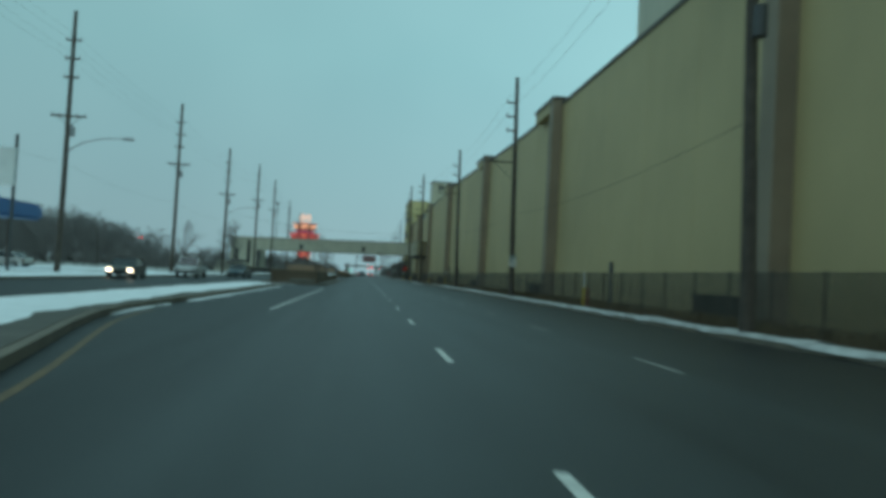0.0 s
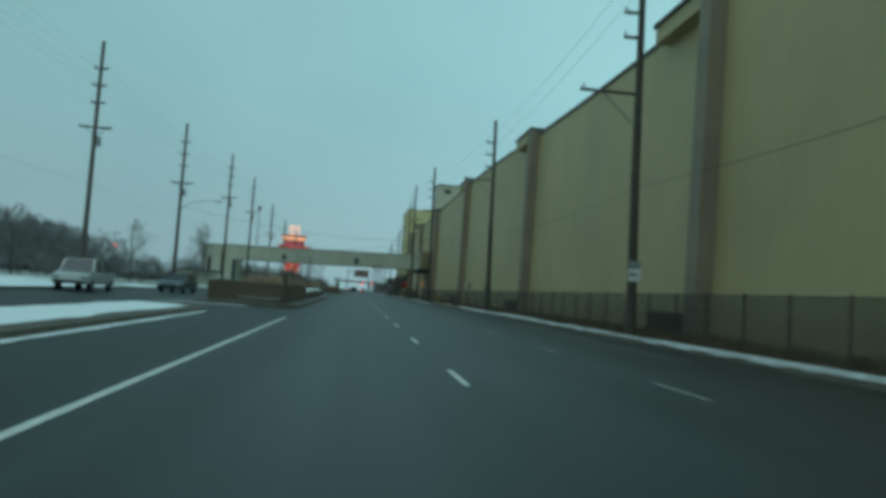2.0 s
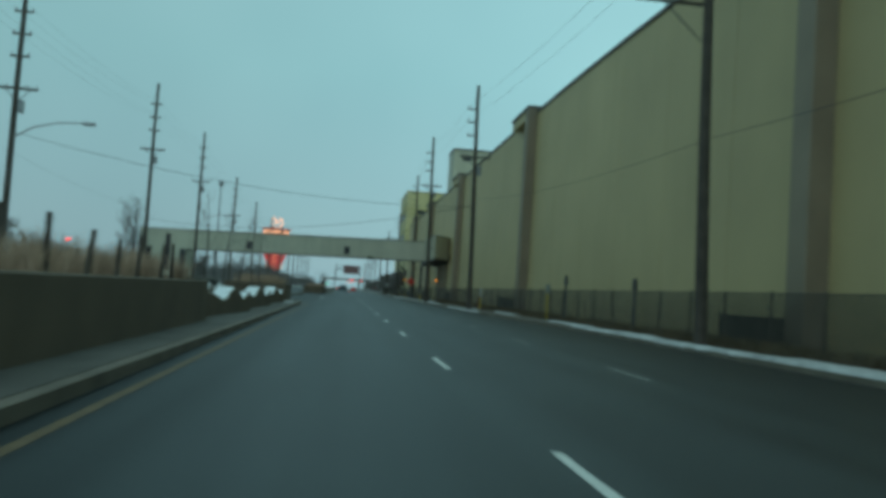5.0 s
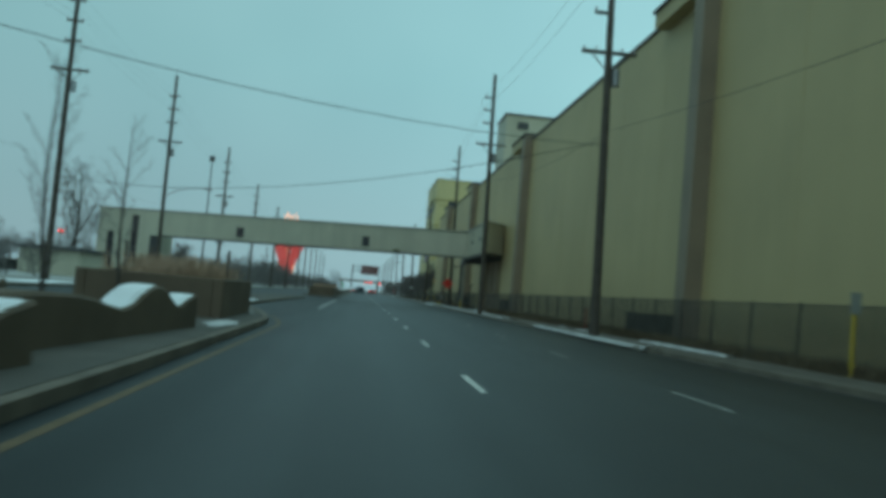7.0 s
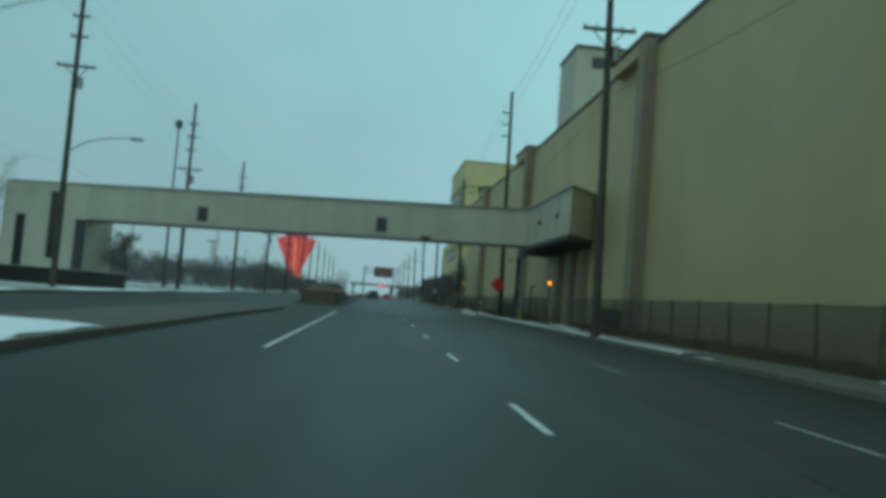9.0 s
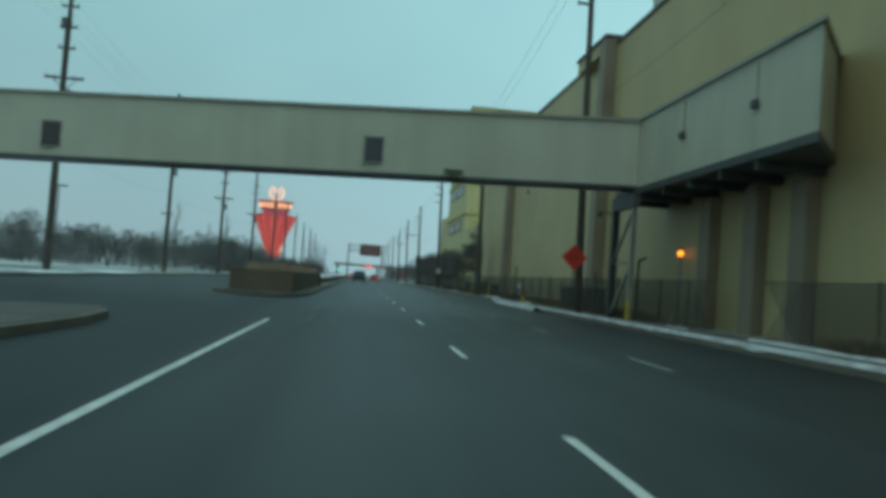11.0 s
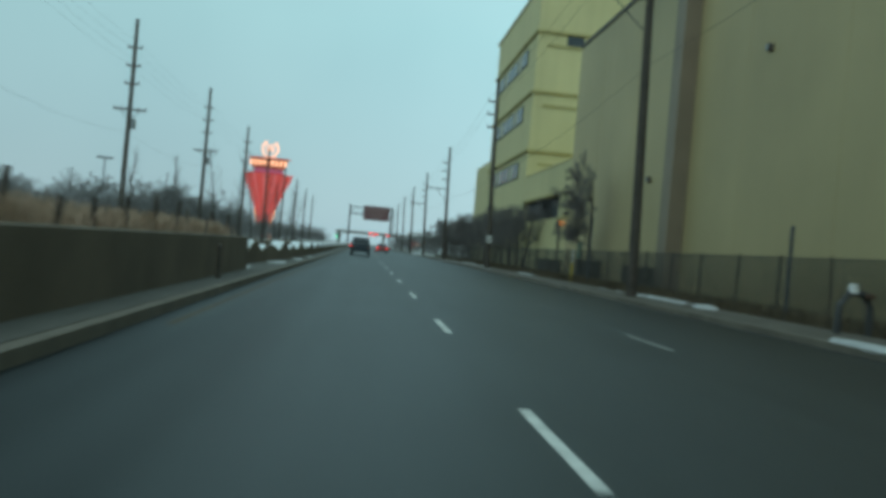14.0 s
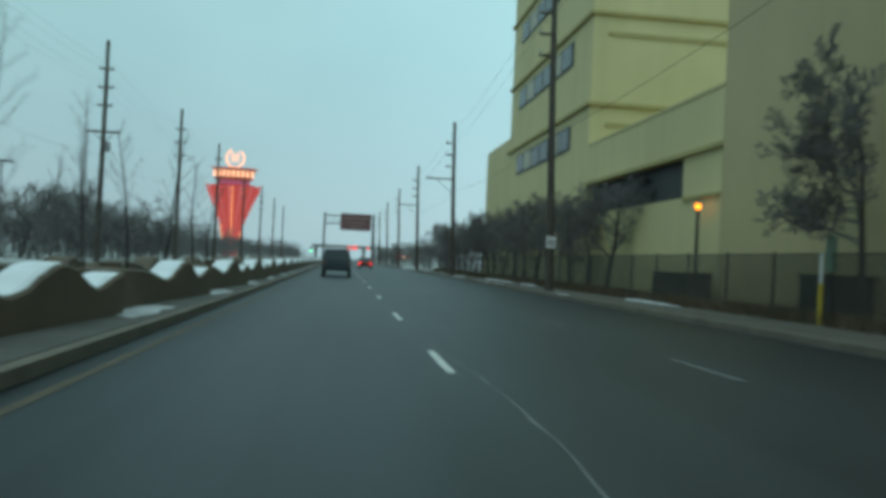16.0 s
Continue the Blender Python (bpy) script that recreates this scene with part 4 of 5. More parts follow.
# dead weeds along the foot of the fence
for k, (ya, yb) in enumerate(((-10, 90), (90, 186), (200, 270), (270, 345))):
    reeds(15.55, 16.5, ya, yb, 0.08, int((yb - ya) * 9), 0.1, 0.55, 60 + k, "brown dead weeds along the fence", M_WEED, 0.2)


# ---- snow lying about ----
def snow_patch(name, pts_fn, ya, yb, z, thick, label, thresh, seed, step=0.7):
    """A broken ribbon of snow: pts_fn(y) gives its two edges; it thins out where the noise is low."""
    bm = B()
    prev = None
    y = ya
    while y <= yb:
        v = noise.noise((seed, y * 0.11, 0.3)) + 0.5 * noise.noise((seed + 9, y * 0.5, 1.3)) - thresh
        xa, xb = pts_fn(y)
        ragged = min(1.4, 0.16 * (xb - xa))
        xa += ragged * (noise.noise((seed, y * 0.21, 7.1)) + 0.6 * noise.noise((seed, y * 0.8, 2.2)))
        xb += ragged * (noise.noise((seed, y * 0.19, 5.4)) + 0.6 * noise.noise((seed, y * 0.7, 8.8)))
        if v > 0:
            k = min(1, v * 3.5)
            c = (xa + xb) / 2 + 0.12 * noise.noise((seed, y * 0.7, 4))
            hw = (xb - xa) / 2 * (0.35 + 0.65 * k)
            t = thick * (0.4 + 0.6 * k)
            ring = [bm.verts.new((c - hw, y, z)), bm.verts.new((c - hw * 0.6, y, z + t)), bm.verts.new((c + hw * 0.5, y, z + t * 0.9)), bm.verts.new((c + hw, y, z))]
            if prev:
                for i in range(3):
                    bm.faces.new((prev[i], prev[i + 1], ring[i + 1], ring[i]))
            prev = ring
        else:
            prev = None
        y += step
    if bm.faces:
        solid(name, bm, M_OLDSNOW if name == "snow_ridge" else M_SNOW, label, "snow", "stuff", "snow")


snow_patch("snow_ridge", lambda y: (kerb_x(y) + 0.0, kerb_x(y) + 0.75), -40, 110, 0.118, 0.14, "ridge of old snow along the kerb", -0.7, 1)
snow_patch("snow_ridge", lambda y: (kerb_x(y) + 0.1, kerb_x(y) + 0.7), 110, 345, 0.118, 0.08, "ridge of old snow along the kerb", 0.3, 2)
snow_patch("snow_ridge", lambda y: (kerb_x(y) + 0.05, kerb_x(y) + 0.75), 178, 224, 0.12, 0.13, "ridge of old snow along the kerb", -1.0, 3)
snow_patch("snow_ridge", lambda y: (kerb_x(y) - 0.22, kerb_x(y) + 0.4), 207.5, 221, 0.004, 0.22, "old snow pushed into the gutter", -1.0, 4)
snow_patch("snow_ridge", lambda y: (kerb_x(y) - 0.15, kerb_x(y) + 0.5), 130, 148, 0.1, 0.1, "old snow lying on the kerb", -0.5, 21, 0.4)
snow_patch("snow_ridge", lambda y: (kerb_x(y) + 0.1, kerb_x(y) + 1.3), 159, 178, 0.12, 0.09, "old snow round a pole's foot", -0.5, 22, 0.4)
snow_patch("snow_ridge", lambda y: (14.6, 15.4), 20, 340, 0.118, 0.08, "old snow at the foot of the fence", 0.1, 5)
snow_patch("snow_cover", lambda y: (-6.25, smooth(-1.0, -3.7, (y - 3) / 19)), -55, 60, 0.165, 0.05, "trodden snow on the median", -1.5, 6)
snow_patch("snow_cover", lambda y: (-3.0 if y > 60 else -3.6, -2.1 if y > 60 else -2.95), 14, 60, 0.004, 0.03, "slush in the gutter of the turning lane", -0.5, 7)
snow_patch("snow_cover", lambda y: (-6.2, smooth(-0.75, -3.4, (y - 127.5) / 19)), 131.6, 151.5, 0.165, 0.06, "trodden snow on the median", -1.0, 8)
snow_patch("snow_cover", lambda y: (-20.0, -14.9), -50, 112, 0.1, 0.05, "snow along the far verge", -0.45, 11)
snow_patch("snow_cover", lambda y: (-18.0, -14.9), 112, 262, 0.1, 0.05, "broken snow along the far verge", 0.0, 14)
snow_patch("snow_cover", lambda y: (-38.0, -21.0), -50, 108, 0.1, 0.05, "snow field beyond the far verge", -0.6, 12)
snow_patch("snow_cover", lambda y: (-36.0, -24.0), 200, 262, 0.1, 0.05, "snow in the car park", -0.1, 15)
snow_patch("snow_ridge", lambda y: (-8.2 + 0.4 * (y - 69), -2.9), 69.0, 70.7, 0.004, 0.025, "thin slush in the median opening", -1.5, 13, 0.28)


def snow_lump(x, y, hx, hy, z, thick, seed, label):
    """A small uneven heap of snow."""
    bm = B()
    rings = []
    for f, hgt in ((1.0, 0.0), (0.82, 0.7), (0.45, 1.0)):
        ring = []
        for k in range(32):
            a = 2 * math.pi * k / 32
            r = f * (1 + 0.5 * noise.noise((seed, math.cos(a) * 1.3, math.sin(a) * 1.3)) + 0.45 * noise.noise((seed + 3, math.cos(a) * 3.5, math.sin(a) * 3.5)))
            ring.append(bm.verts.new((x + hx * r * math.cos(a), y + hy * r * math.sin(a), z + thick * hgt * (1 + 0.3 * noise.noise((seed, k * 0.6, f))))))
        rings.append(ring)
    for a, b in zip(rings, rings[1:]):
        for i in range(32):
            j = (i + 1) % 32
            bm.faces.new((a[i], a[j], b[j], b[i]))
    bm.faces.new(rings[-1])
    solid("snow_patch", bm, M_OLDSNOW, label, "snow", "stuff", "snow")


for k, x in enumerate(SET_3[:16]):
    snow_lump(x + 0.5, 235.0 + 8.05 * k, 0.38, 1.7, 0.162, 0.03, 2.7 * k + 1, "thin snow in the notch between wave walls")
snow_lump(-0.95, 123.6, 0.35, 1.6, 0.162, 0.04, 71, "thin snow beside the planter")
snow_lump(14.7, 234.6, 0.35, 0.7, 0.12, 0.12, 72, "small heap of old snow by the fence")
snow_lump(12.9, 352.0, 0.8, 6.0, 0.1, 0.25, 74, "long heap of cleared snow along the kerb")


# ---- trees ----
def tree_mesh(height, seed, counts=(9, 6, 5, 3), angle=0.75, up=0.35, trunk_r=0.16, first=0.3, reach=0.5, twig=0.007, thin=0.42):
    """A bare tree: a tapered leader with limbs, branches and fine twigs. Returns its trunk and crown meshes."""
    rnd = random.Random(seed)
    tv, tf, cv, cf = [], [], [], []

    def run(vs, fs, pts, r0, r1, n):
        base = len(vs)
        for k, p in enumerate(pts):
            d = (pts[min(k + 1, len(pts) - 1)] - pts[max(k - 1, 0)]).normalized()
            a = d.orthogonal().normalized()
            b = d.cross(a)
            r = r0 + (r1 - r0) * k / (len(pts) - 1)
            for i in range(n):
                w = 2 * math.pi * i / n
                vs.append(tuple(p + (a * math.cos(w) + b * math.sin(w)) * r))
        for k in range(len(pts) - 1):
            for i in range(n):
                j = (i + 1) % n
                fs.append((base + k * n + i, base + k * n + j, base + (k + 1) * n + j, base + (k + 1) * n + i))

    def grow(p, d, length, r, level):
        segs = 5 if level == 0 else 1 if level == len(counts) else 3 if level < 3 else 2
        pts = [p]
        for k in range(segs):
            d = (d + Vector((rnd.gauss(0, 0.09), rnd.gauss(0, 0.09), rnd.gauss(0, 0.05) + (0.06 * up if level else 0)))).normalized()
            pts.append(pts[-1] + d * length / segs)
        if level == 0:
            run(tv, tf, pts, r, max(r * 0.15, twig), 7)
        elif segs == 1:
            # a twig: one thin spike
            a = d.orthogonal().normalized()
            b = d.cross(a)
            i = len(cv)
            r = max(r, twig) * 1.15
            cv.extend(tuple(p + (a * math.cos(w) + b * math.sin(w)) * r) for w in (0, 2.094, 4.189))
            cv.append(tuple(pts[-1]))
            cf.extend(((i, i + 1, i + 3), (i + 1, i + 2, i + 3), (i + 2, i, i + 3)))
        else:
            run(cv, cf, pts, max(r, twig), max(r * 0.35, twig * 0.7), 4 if level == 1 else 3)
        if level >= len(counts):
            return
        m = counts[level]
        for k in range(m):
            lo = first if level == 0 else 0.2
            u = lo + (1 - lo) * (k + rnd.random() * 0.8) / m
            q = u * segs
            i = min(segs - 1, int(q))
            at = pts[i].lerp(pts[i + 1], q - i)
            ang = rnd.uniform(0, 6.283)
            ax = d.orthogonal().normalized()
            side = ax * math.cos(ang) + d.cross(ax) * math.sin(ang)
            nd = (d * (1 - angle * 0.5) + side * angle + Vector((0, 0, up * 0.5))).normalized()
            shrink = (1.0 - 0.55 * (u - lo) / (1 - lo)) if level == 0 else (1.0 - 0.35 * u)
            grow(at, nd, length * reach * shrink * rnd.uniform(0.75, 1.1), max(r * thin * shrink, twig), level + 1)

    grow(Vector((0, 0, -0.1)), Vector((rnd.gauss(0, 0.03), rnd.gauss(0, 0.03), 1)).normalized(), height, trunk_r, 0)
    out = []
    for nm, v, f, m in (("trunk", tv, tf, M_BARK), ("crown", cv, cf, M_TWIG)):
        me = bpy.data.meshes.new(nm)
        me.from_pydata(v, [], f)
        me.materials.append(m)
        out.append((nm, me))
    return out


def tree(meshes, x, y, s, rot, label, group, sx=1.0, z=0.1):
    th = thing("tree", label, "tree", group)
    for nm, me in meshes:
        ob = new(nm, me)
        ob.parent = th
    th.matrix_basis = Matrix.LocRotScale((x, y, z), Euler((0, 0, rot)), (s * sx, s * sx, s))
    return th


KINDS = [tree_mesh(8.0, 21 + k, (13, 8, 6, 5), 0.75, 0.4, 0.17, 0.22, 0.5, 0.006, 0.36) for k in range(3)]
TALL = [tree_mesh(13.0, 41 + k, (22, 8, 6, 4), 0.5, 0.75, 0.2, 0.2, 0.27, 0.009, 0.34) for k in range(3)]
SAPLING = [tree_mesh(4.2, 71 + k, (20, 7, 5), 0.66, 0.4, 0.045, 0.24, 0.27, 0.003, 0.26) for k in range(3)]
WOOD = [tree_mesh(8.2, 51 + k, (11, 7, 7), 0.95, 0.35, 0.2, 0.22, 0.55, 0.022) for k in range(4)]
rnd = random.Random(8)
# low street trees before the yellow tower
STREET = [tree_mesh(4.6, 61 + k, (11, 8, 7, 6), 0.95, 0.3, 0.13, 0.3, 0.62, 0.012) for k in range(3)]
for k in range(19):
    tree(STREET[k % 3], 16.7 + rnd.uniform(-0.2, 0.2), 276.0 + k * 3.8, rnd.uniform(1.05, 1.25), rnd.uniform(0, 6), "low spreading bare street tree", "street trees")
# wispy tree by the fence
blown = tree_mesh(7.6, 77, (34, 14, 11, 8), 0.95, 0.2, 0.11, 0.3, 0.38, 0.011, 0.34)
# its crown is blown over to one side, away from the wall
for nm, me in blown:
    for v in me.vertices:
        z = max(0.0, v.co.z - 1.6)
        if nm == "crown":
            v.co.x = v.co.x * (0.3 if v.co.x > 0 else 1.2)
        v.co.x -= 0.13 * z
tree(blown, 16.3, 254.9, 1.0, 0.0, "wispy bare tree behind the fence, blown over to one side", "")
# trees on the far side, near enough to be told apart
for x, y, s, kind in ((-27, 138, 0.95, 0), (-33.8, 203, 1.3, 1), (-27.0, 188.6, 1.35, 0), (-38, 128, 0.9, 2), (-27, 262, 0.6, 1),
                      (-30, 300, 0.75, 0), (-20.5, 308, 0.8, 1), (-26, 330, 0.9, 2), (-33, 275, 0.65, 1), (-20, 345, 0.8, 0)):
    tree(KINDS[kind], x, y, s, rnd.uniform(0, 6), "bare winter tree beside the far verge", "far-side trees")
for x, y, s in ((-23, 319, 0.8), (-44.9, 377.9, 1.25), (-33, 352, 0.8)):
    tree(TALL[int(y) % 3], x, y, s, rnd.uniform(0, 6), "tall thin bare tree beside the far verge", "tall far-side trees")


# rows of young trees along the median, behind the wave walls
for k, (x, y) in enumerate([(-2.75, 101.9), (-2.7, 106.4), (-2.65, 110.9), (-2.55, 115.8), (-2.4, 119.9)] + [(-2.15, 236.0 + 3.95 * j) for j in range(9)]):
    tree(SAPLING[k % 3], x, y, (1.03, 0.97, 1.0, 1.06)[k % 4], rnd.uniform(0, 6), "slender bare young tree on the median behind wave walls", "median saplings", z=0.14)
tree(STREET[1], -20.7, 210, 1.0, 2.0, "dense rounded bare tree by the barrier", "")


def woods(name, n, region, seed, smin, smax, label, kinds=None):
    """Far bare woods: many trees joined."""
    rnd = random.Random(seed)
    base = []
    for meshes in kinds or WOOD:
        vs, fs = [], []
        for _, me in meshes:
            o = len(vs)
            vs += [v.co.copy() for v in me.vertices]
            fs += [tuple(i + o for i in p.vertices) for p in me.polygons]
        base.append((np.array([tuple(v) for v in vs]), fs))
    V, Fc, off = [], [], 0
    for _ in range(n):
        vs, fs = base[rnd.randrange(len(base))]
        x, y = region(rnd)
        s, a = rnd.uniform(smin, smax), rnd.uniform(0, 6.28)
        c, q = math.cos(a), math.sin(a)
        p = np.stack([(vs[:, 0] * c - vs[:, 1] * q) * s * 1.2 + x, (vs[:, 0] * q + vs[:, 1] * c) * s * 1.2 + y, vs[:, 2] * s + 0.1], 1)
        V.append(p)
        Fc += [tuple(i + off for i in f) for f in fs]
        off += len(vs)
    me = bpy.data.meshes.new(name)
    me.from_pydata(np.concatenate(V).tolist(), [], Fc)
    me.materials.append(M_TWIG)
    tagged(new(name, me), label, "woods", "", "stuff")


woods("far_woods", 130, lambda r: (r.uniform(-140, -40), r.uniform(135, 200)), 5, 0.7, 1.05, "dark band of bare winter trees")
woods("far_woods", 110, lambda r: (r.uniform(-140, -72), r.uniform(185, 270)), 10, 1.25, 1.7, "tall bare winter trees far behind the verge")
woods("far_woods", 85, lambda r: (r.uniform(-60, -20), r.uniform(290, 470)), 6, 0.4, 0.9, "bare scrub and trees beyond the verge")
woods("far_woods", 42, lambda r: (r.uniform(-120, -60), r.uniform(230, 420)), 7, 0.7, 1.1, "bare winter trees far behind the car park")
woods("far_woods", 40, lambda r: (r.uniform(17, 60), r.uniform(420, 640)), 8, 0.5, 0.9, "bare trees far down the road")
woods("far_woods", 40, lambda r: (r.uniform(-60, -14), r.uniform(520, 700)), 9, 0.5, 0.9, "bare trees far down the road")


BUSH = [tree_mesh(3.0, 111 + k, (9, 6, 4), 0.95, 0.5, 0.06, 0.03, 0.75, 0.017) for k in range(3)]
woods("scrub", 150, lambda r: (r.uniform(-40, -16.6), r.uniform(252, 420)), 15, 0.7, 1.35, "dense leafless scrub beyond the far verge", BUSH)
woods("scrub", 34, lambda r: (r.uniform(-25, -18), r.uniform(296, 340)), 22, 1.2, 1.8, "tall dense scrub beyond the far verge", BUSH)
woods("scrub", 105, lambda r: (r.uniform(-125, -34), r.uniform(140, 172)), 16, 0.8, 1.5, "dense leafless scrub at the wood's edge", BUSH)
woods("scrub", 60, lambda r: (r.uniform(-44, -26), r.uniform(228, 262)), 17, 0.4, 0.8, "low leafless scrub around the car park", BUSH)
woods("scrub", 60, lambda r: (r.uniform(-30, -15), r.uniform(430, 640)), 18, 0.8, 1.5, "leafless scrub along the road's far end", BUSH)
woods("scrub", 50, lambda r: (r.uniform(15, 24), r.uniform(346, 560)), 19, 0.8, 1.5, "leafless scrub beyond the yellow tower", BUSH)
woods("scrub", 70, lambda r: (r.uniform(-42, -21.5), r.uniform(112, 172)), 20, 0.5, 1.0, "low leafless scrub beyond the snowy verge", BUSH)


# ---- vehicles ----
def vehicle(x, y, heading, colour, label, kind="car", lights=False, tails=False):
    """heading 0 drives away from the camera's start, 180 towards it."""
    m_body = mat("car_paint_" + colour[0], colour[1], 0.3, 0.2, 0.1, 1.0, 20, 0.0, coat=0.5)
    th = thing("car" if kind == "car" else "pickup" if kind == "pickup" else "van", label, "car", "traffic")
    W = 0.9 if kind == "car" else 0.97
    L = 2.3 if kind == "car" else 2.6
    h0, h1, h2 = (0.28, 0.92, 1.45) if kind == "car" else (0.4, 1.12, 1.85)
    if kind == "pickup":
        roof = [(-0.3, h1), (-0.15, h2), (1.0, h2), (1.55, h1)]
    elif kind == "van":
        roof = [(-L + 0.05, h1), (-L + 0.25, h2), (0.95, h2), (1.6, h1)]
    else:
        roof = [(-1.75, h1), (-0.95, h2), (0.45, h2), (1.25, h1 - 0.02)]
    bm = B()
    side = [(-L, h0 + 0.1), (-L + 0.08, h0), (L - 0.1, h0), (L, h0 + 0.15), (L - 0.05, h1 - 0.22), (L - 0.35, h1 - 0.1), (1.3, h1), (-L + 0.15, h1), (-L, h1 - 0.1)]
    a = [bm.verts.new((-W, p[0], p[1])) for p in side]
    b = [bm.verts.new((W, p[0], p[1])) for p in side]
    bm.faces.new(a)
    bm.faces.new(b[::-1])
    for i in range(len(side)):
        j = (i + 1) % len(side)
        bm.faces.new((a[i], b[i], b[j], a[j]))
    bevel(bm, 0.06, 2)
    part("body", bm, m_body, th)
    bm = B()
    a = [bm.verts.new((-W + (0.06 if k in (0, 3) else 0.2), p[0], p[1] - (0.02 if k in (0, 3) else 0))) for k, p in enumerate(roof)]
    b = [bm.verts.new((W - (0.06 if k in (0, 3) else 0.2), p[0], p[1] - (0.02 if k in (0, 3) else 0))) for k, p in enumerate(roof)]
    bm.faces.new(a)
    bm.faces.new(b[::-1])
    for i in range(4):
        j = (i + 1) % 4
        bm.faces.new((a[i], b[i], b[j], a[j]))
    part("cabin_glass", bm, M_GLASS, th, "dark cabin glass")
    bm = B()
    box(bm, -W + 0.17, W - 0.17, roof[1][0] - 0.05, roof[2][0] + 0.05, h2 - 0.03, h2 + 0.04)
    for sx in (-1, 1):
        for (ya, za), (yb, zb) in ((roof[0], roof[1]), (roof[3], roof[2])):
            tube(bm, (sx * (W - 0.05), ya, za), (sx * (W - 0.19), yb, zb), 0.05, n=4)
    part("roof", bm, m_body, th)
    for sx in (-1, 1):
        for yw in (-L + 0.85, L - 0.9):
            bm = B()
            tube(bm, (sx * (W - 0.2), yw, 0.33), (sx * (W + 0.02), yw, 0.33), 0.33, n=14)
            wh = part("wheel", bm, M_BLACK, th)
            bm = B()
            tube(bm, (sx * (W - 0.1), yw, 0.33), (sx * (W + 0.03), yw, 0.33), 0.19, n=10)
            part("rim", bm, M_GALV, wh)
        bm = B()
        box(bm, sx * (W - 0.22) - 0.16, sx * (W - 0.22) + 0.16, L - 0.1, L + 0.015, h1 - 0.42, h1 - 0.24)
        bevel(bm, 0.03)
        part("headlight", bm, M_HEAD if lights else M_GALV, th, "lit headlight" if lights else "")
        bm = B()
        box(bm, sx * (W - 0.16) - 0.13, sx * (W - 0.16) + 0.13, -L - 0.015, -L + 0.1, h1 - 0.32, h1 - 0.12)
        part("tail_light", bm, M_TAIL if tails else M_BROWNSIGN, th, "lit red tail light" if tails else "")
    bm = B()
    box(bm, -W + 0.05, W - 0.05, L - 0.12, L + 0.03, h0 + 0.02, h0 + 0.16)
    part("bumper", bm, M_BLACK, th)
    bm = B()
    box(bm, -W + 0.05, W - 0.05, -L - 0.03, -L + 0.12, h0 + 0.02, h0 + 0.16)
    part("bumper", bm, M_BLACK, th)
    th.matrix_basis = pose(x, y, 0.0, 0, 0, heading)
    return th


vehicle(2.6, 293.0, 0, ("dark_blue", (0.03, 0.05, 0.065)), "dark blue sport utility car driving in the first lane", "van")
vehicle(6.1, 345, 0, ("red", (0.25, 0.02, 0.02)), "red car with lit tail lights down the road", tails=True)
vehicle(1.2, 372, 0, ("silver", (0.3, 0.1, 0.1)), "car with lit tail lights waiting at the signals", tails=True)
vehicle(-13.7, 58.2, 184, ("dark_green", (0.03, 0.035, 0.03)), "dark car with lit headlights coming the other way", lights=True)
vehicle(-13.3, 77.5, 180, ("white", (0.5, 0.52, 0.52)), "pale pickup truck on the far lanes", "pickup")
vehicle(-10.9, 91.5, 176, ("grey_blue", (0.05, 0.09, 0.11)), "grey-blue sedan on the far lanes")
vehicle(-31, 80, 75, ("ivory", (0.55, 0.55, 0.52)), "white car parked beside the filling station")
for k, (x, y, c) in enumerate(((-44, 226, ("maroon", (0.12, 0.02, 0.02))), (-49, 231, ("pale", (0.5, 0.5, 0.5))), (-55, 228, ("black", (0.02, 0.02, 0.02))), (-39, 262, ("green", (0.03, 0.1, 0.07))), (-47, 266, ("sand", (0.4, 0.36, 0.28))))):
    vehicle(x, y, 80 + 8 * k, c, "car parked in the snowy car park", "car" if k % 2 else "van")


# ---- the tall neon sign ----
NX, NY = -36.6, 530.0
neon = thing("neon_sign", "tall flared red neon sign with glowing lettering and crown", "neon sign", at=(NX, NY, 0))
neon.scale = (0.96, 0.96, 1.02)


def flare(bm, levels, n=8, depth=0.35):
    prev = None
    for z, r in levels:
        ring = [bm.verts.new((r * math.cos(2 * math.pi * k / n + math.pi / 8), depth * r * math.sin(2 * math.pi * k / n + math.pi / 8), z)) for k in range(n)]
        if prev:
            for i in range(n):
                j = (i + 1) % n
                bm.faces.new((prev[i], prev[j], ring[j], ring[i]))
        prev = ring
    bm.faces.new(prev)


def blade(bm, levels, a0, a1, depth=0.35, rise=0.0):
    """One upright leaf of the flared body, standing a little proud in the middle."""
    prev = None
    for z, r in levels:
        ring = []
        for k in range(4):
            a = a0 + (a1 - a0) * k / 3
            q = r + rise * (0.0, 1.0, 1.0, 0.0)[k]
            ring.append(bm.verts.new((q * math.cos(a), depth * q * math.sin(a), z)))
        if prev:
            for i in range(3):
                bm.faces.new((prev[i], prev[i + 1], ring[i + 1], ring[i]))
        prev = ring


BODY = [(0, 2.5), (6, 2.9), (11, 4.1), (17, 6.6), (22.6, 9.4), (24.6, 9.8)]
bm = B()
flare(bm, [(z, r - 0.25) for z, r in BODY] + [(25.3, 6.6)])
part("body", bm, M_NEONDEEP, neon, "dim crimson flared body")
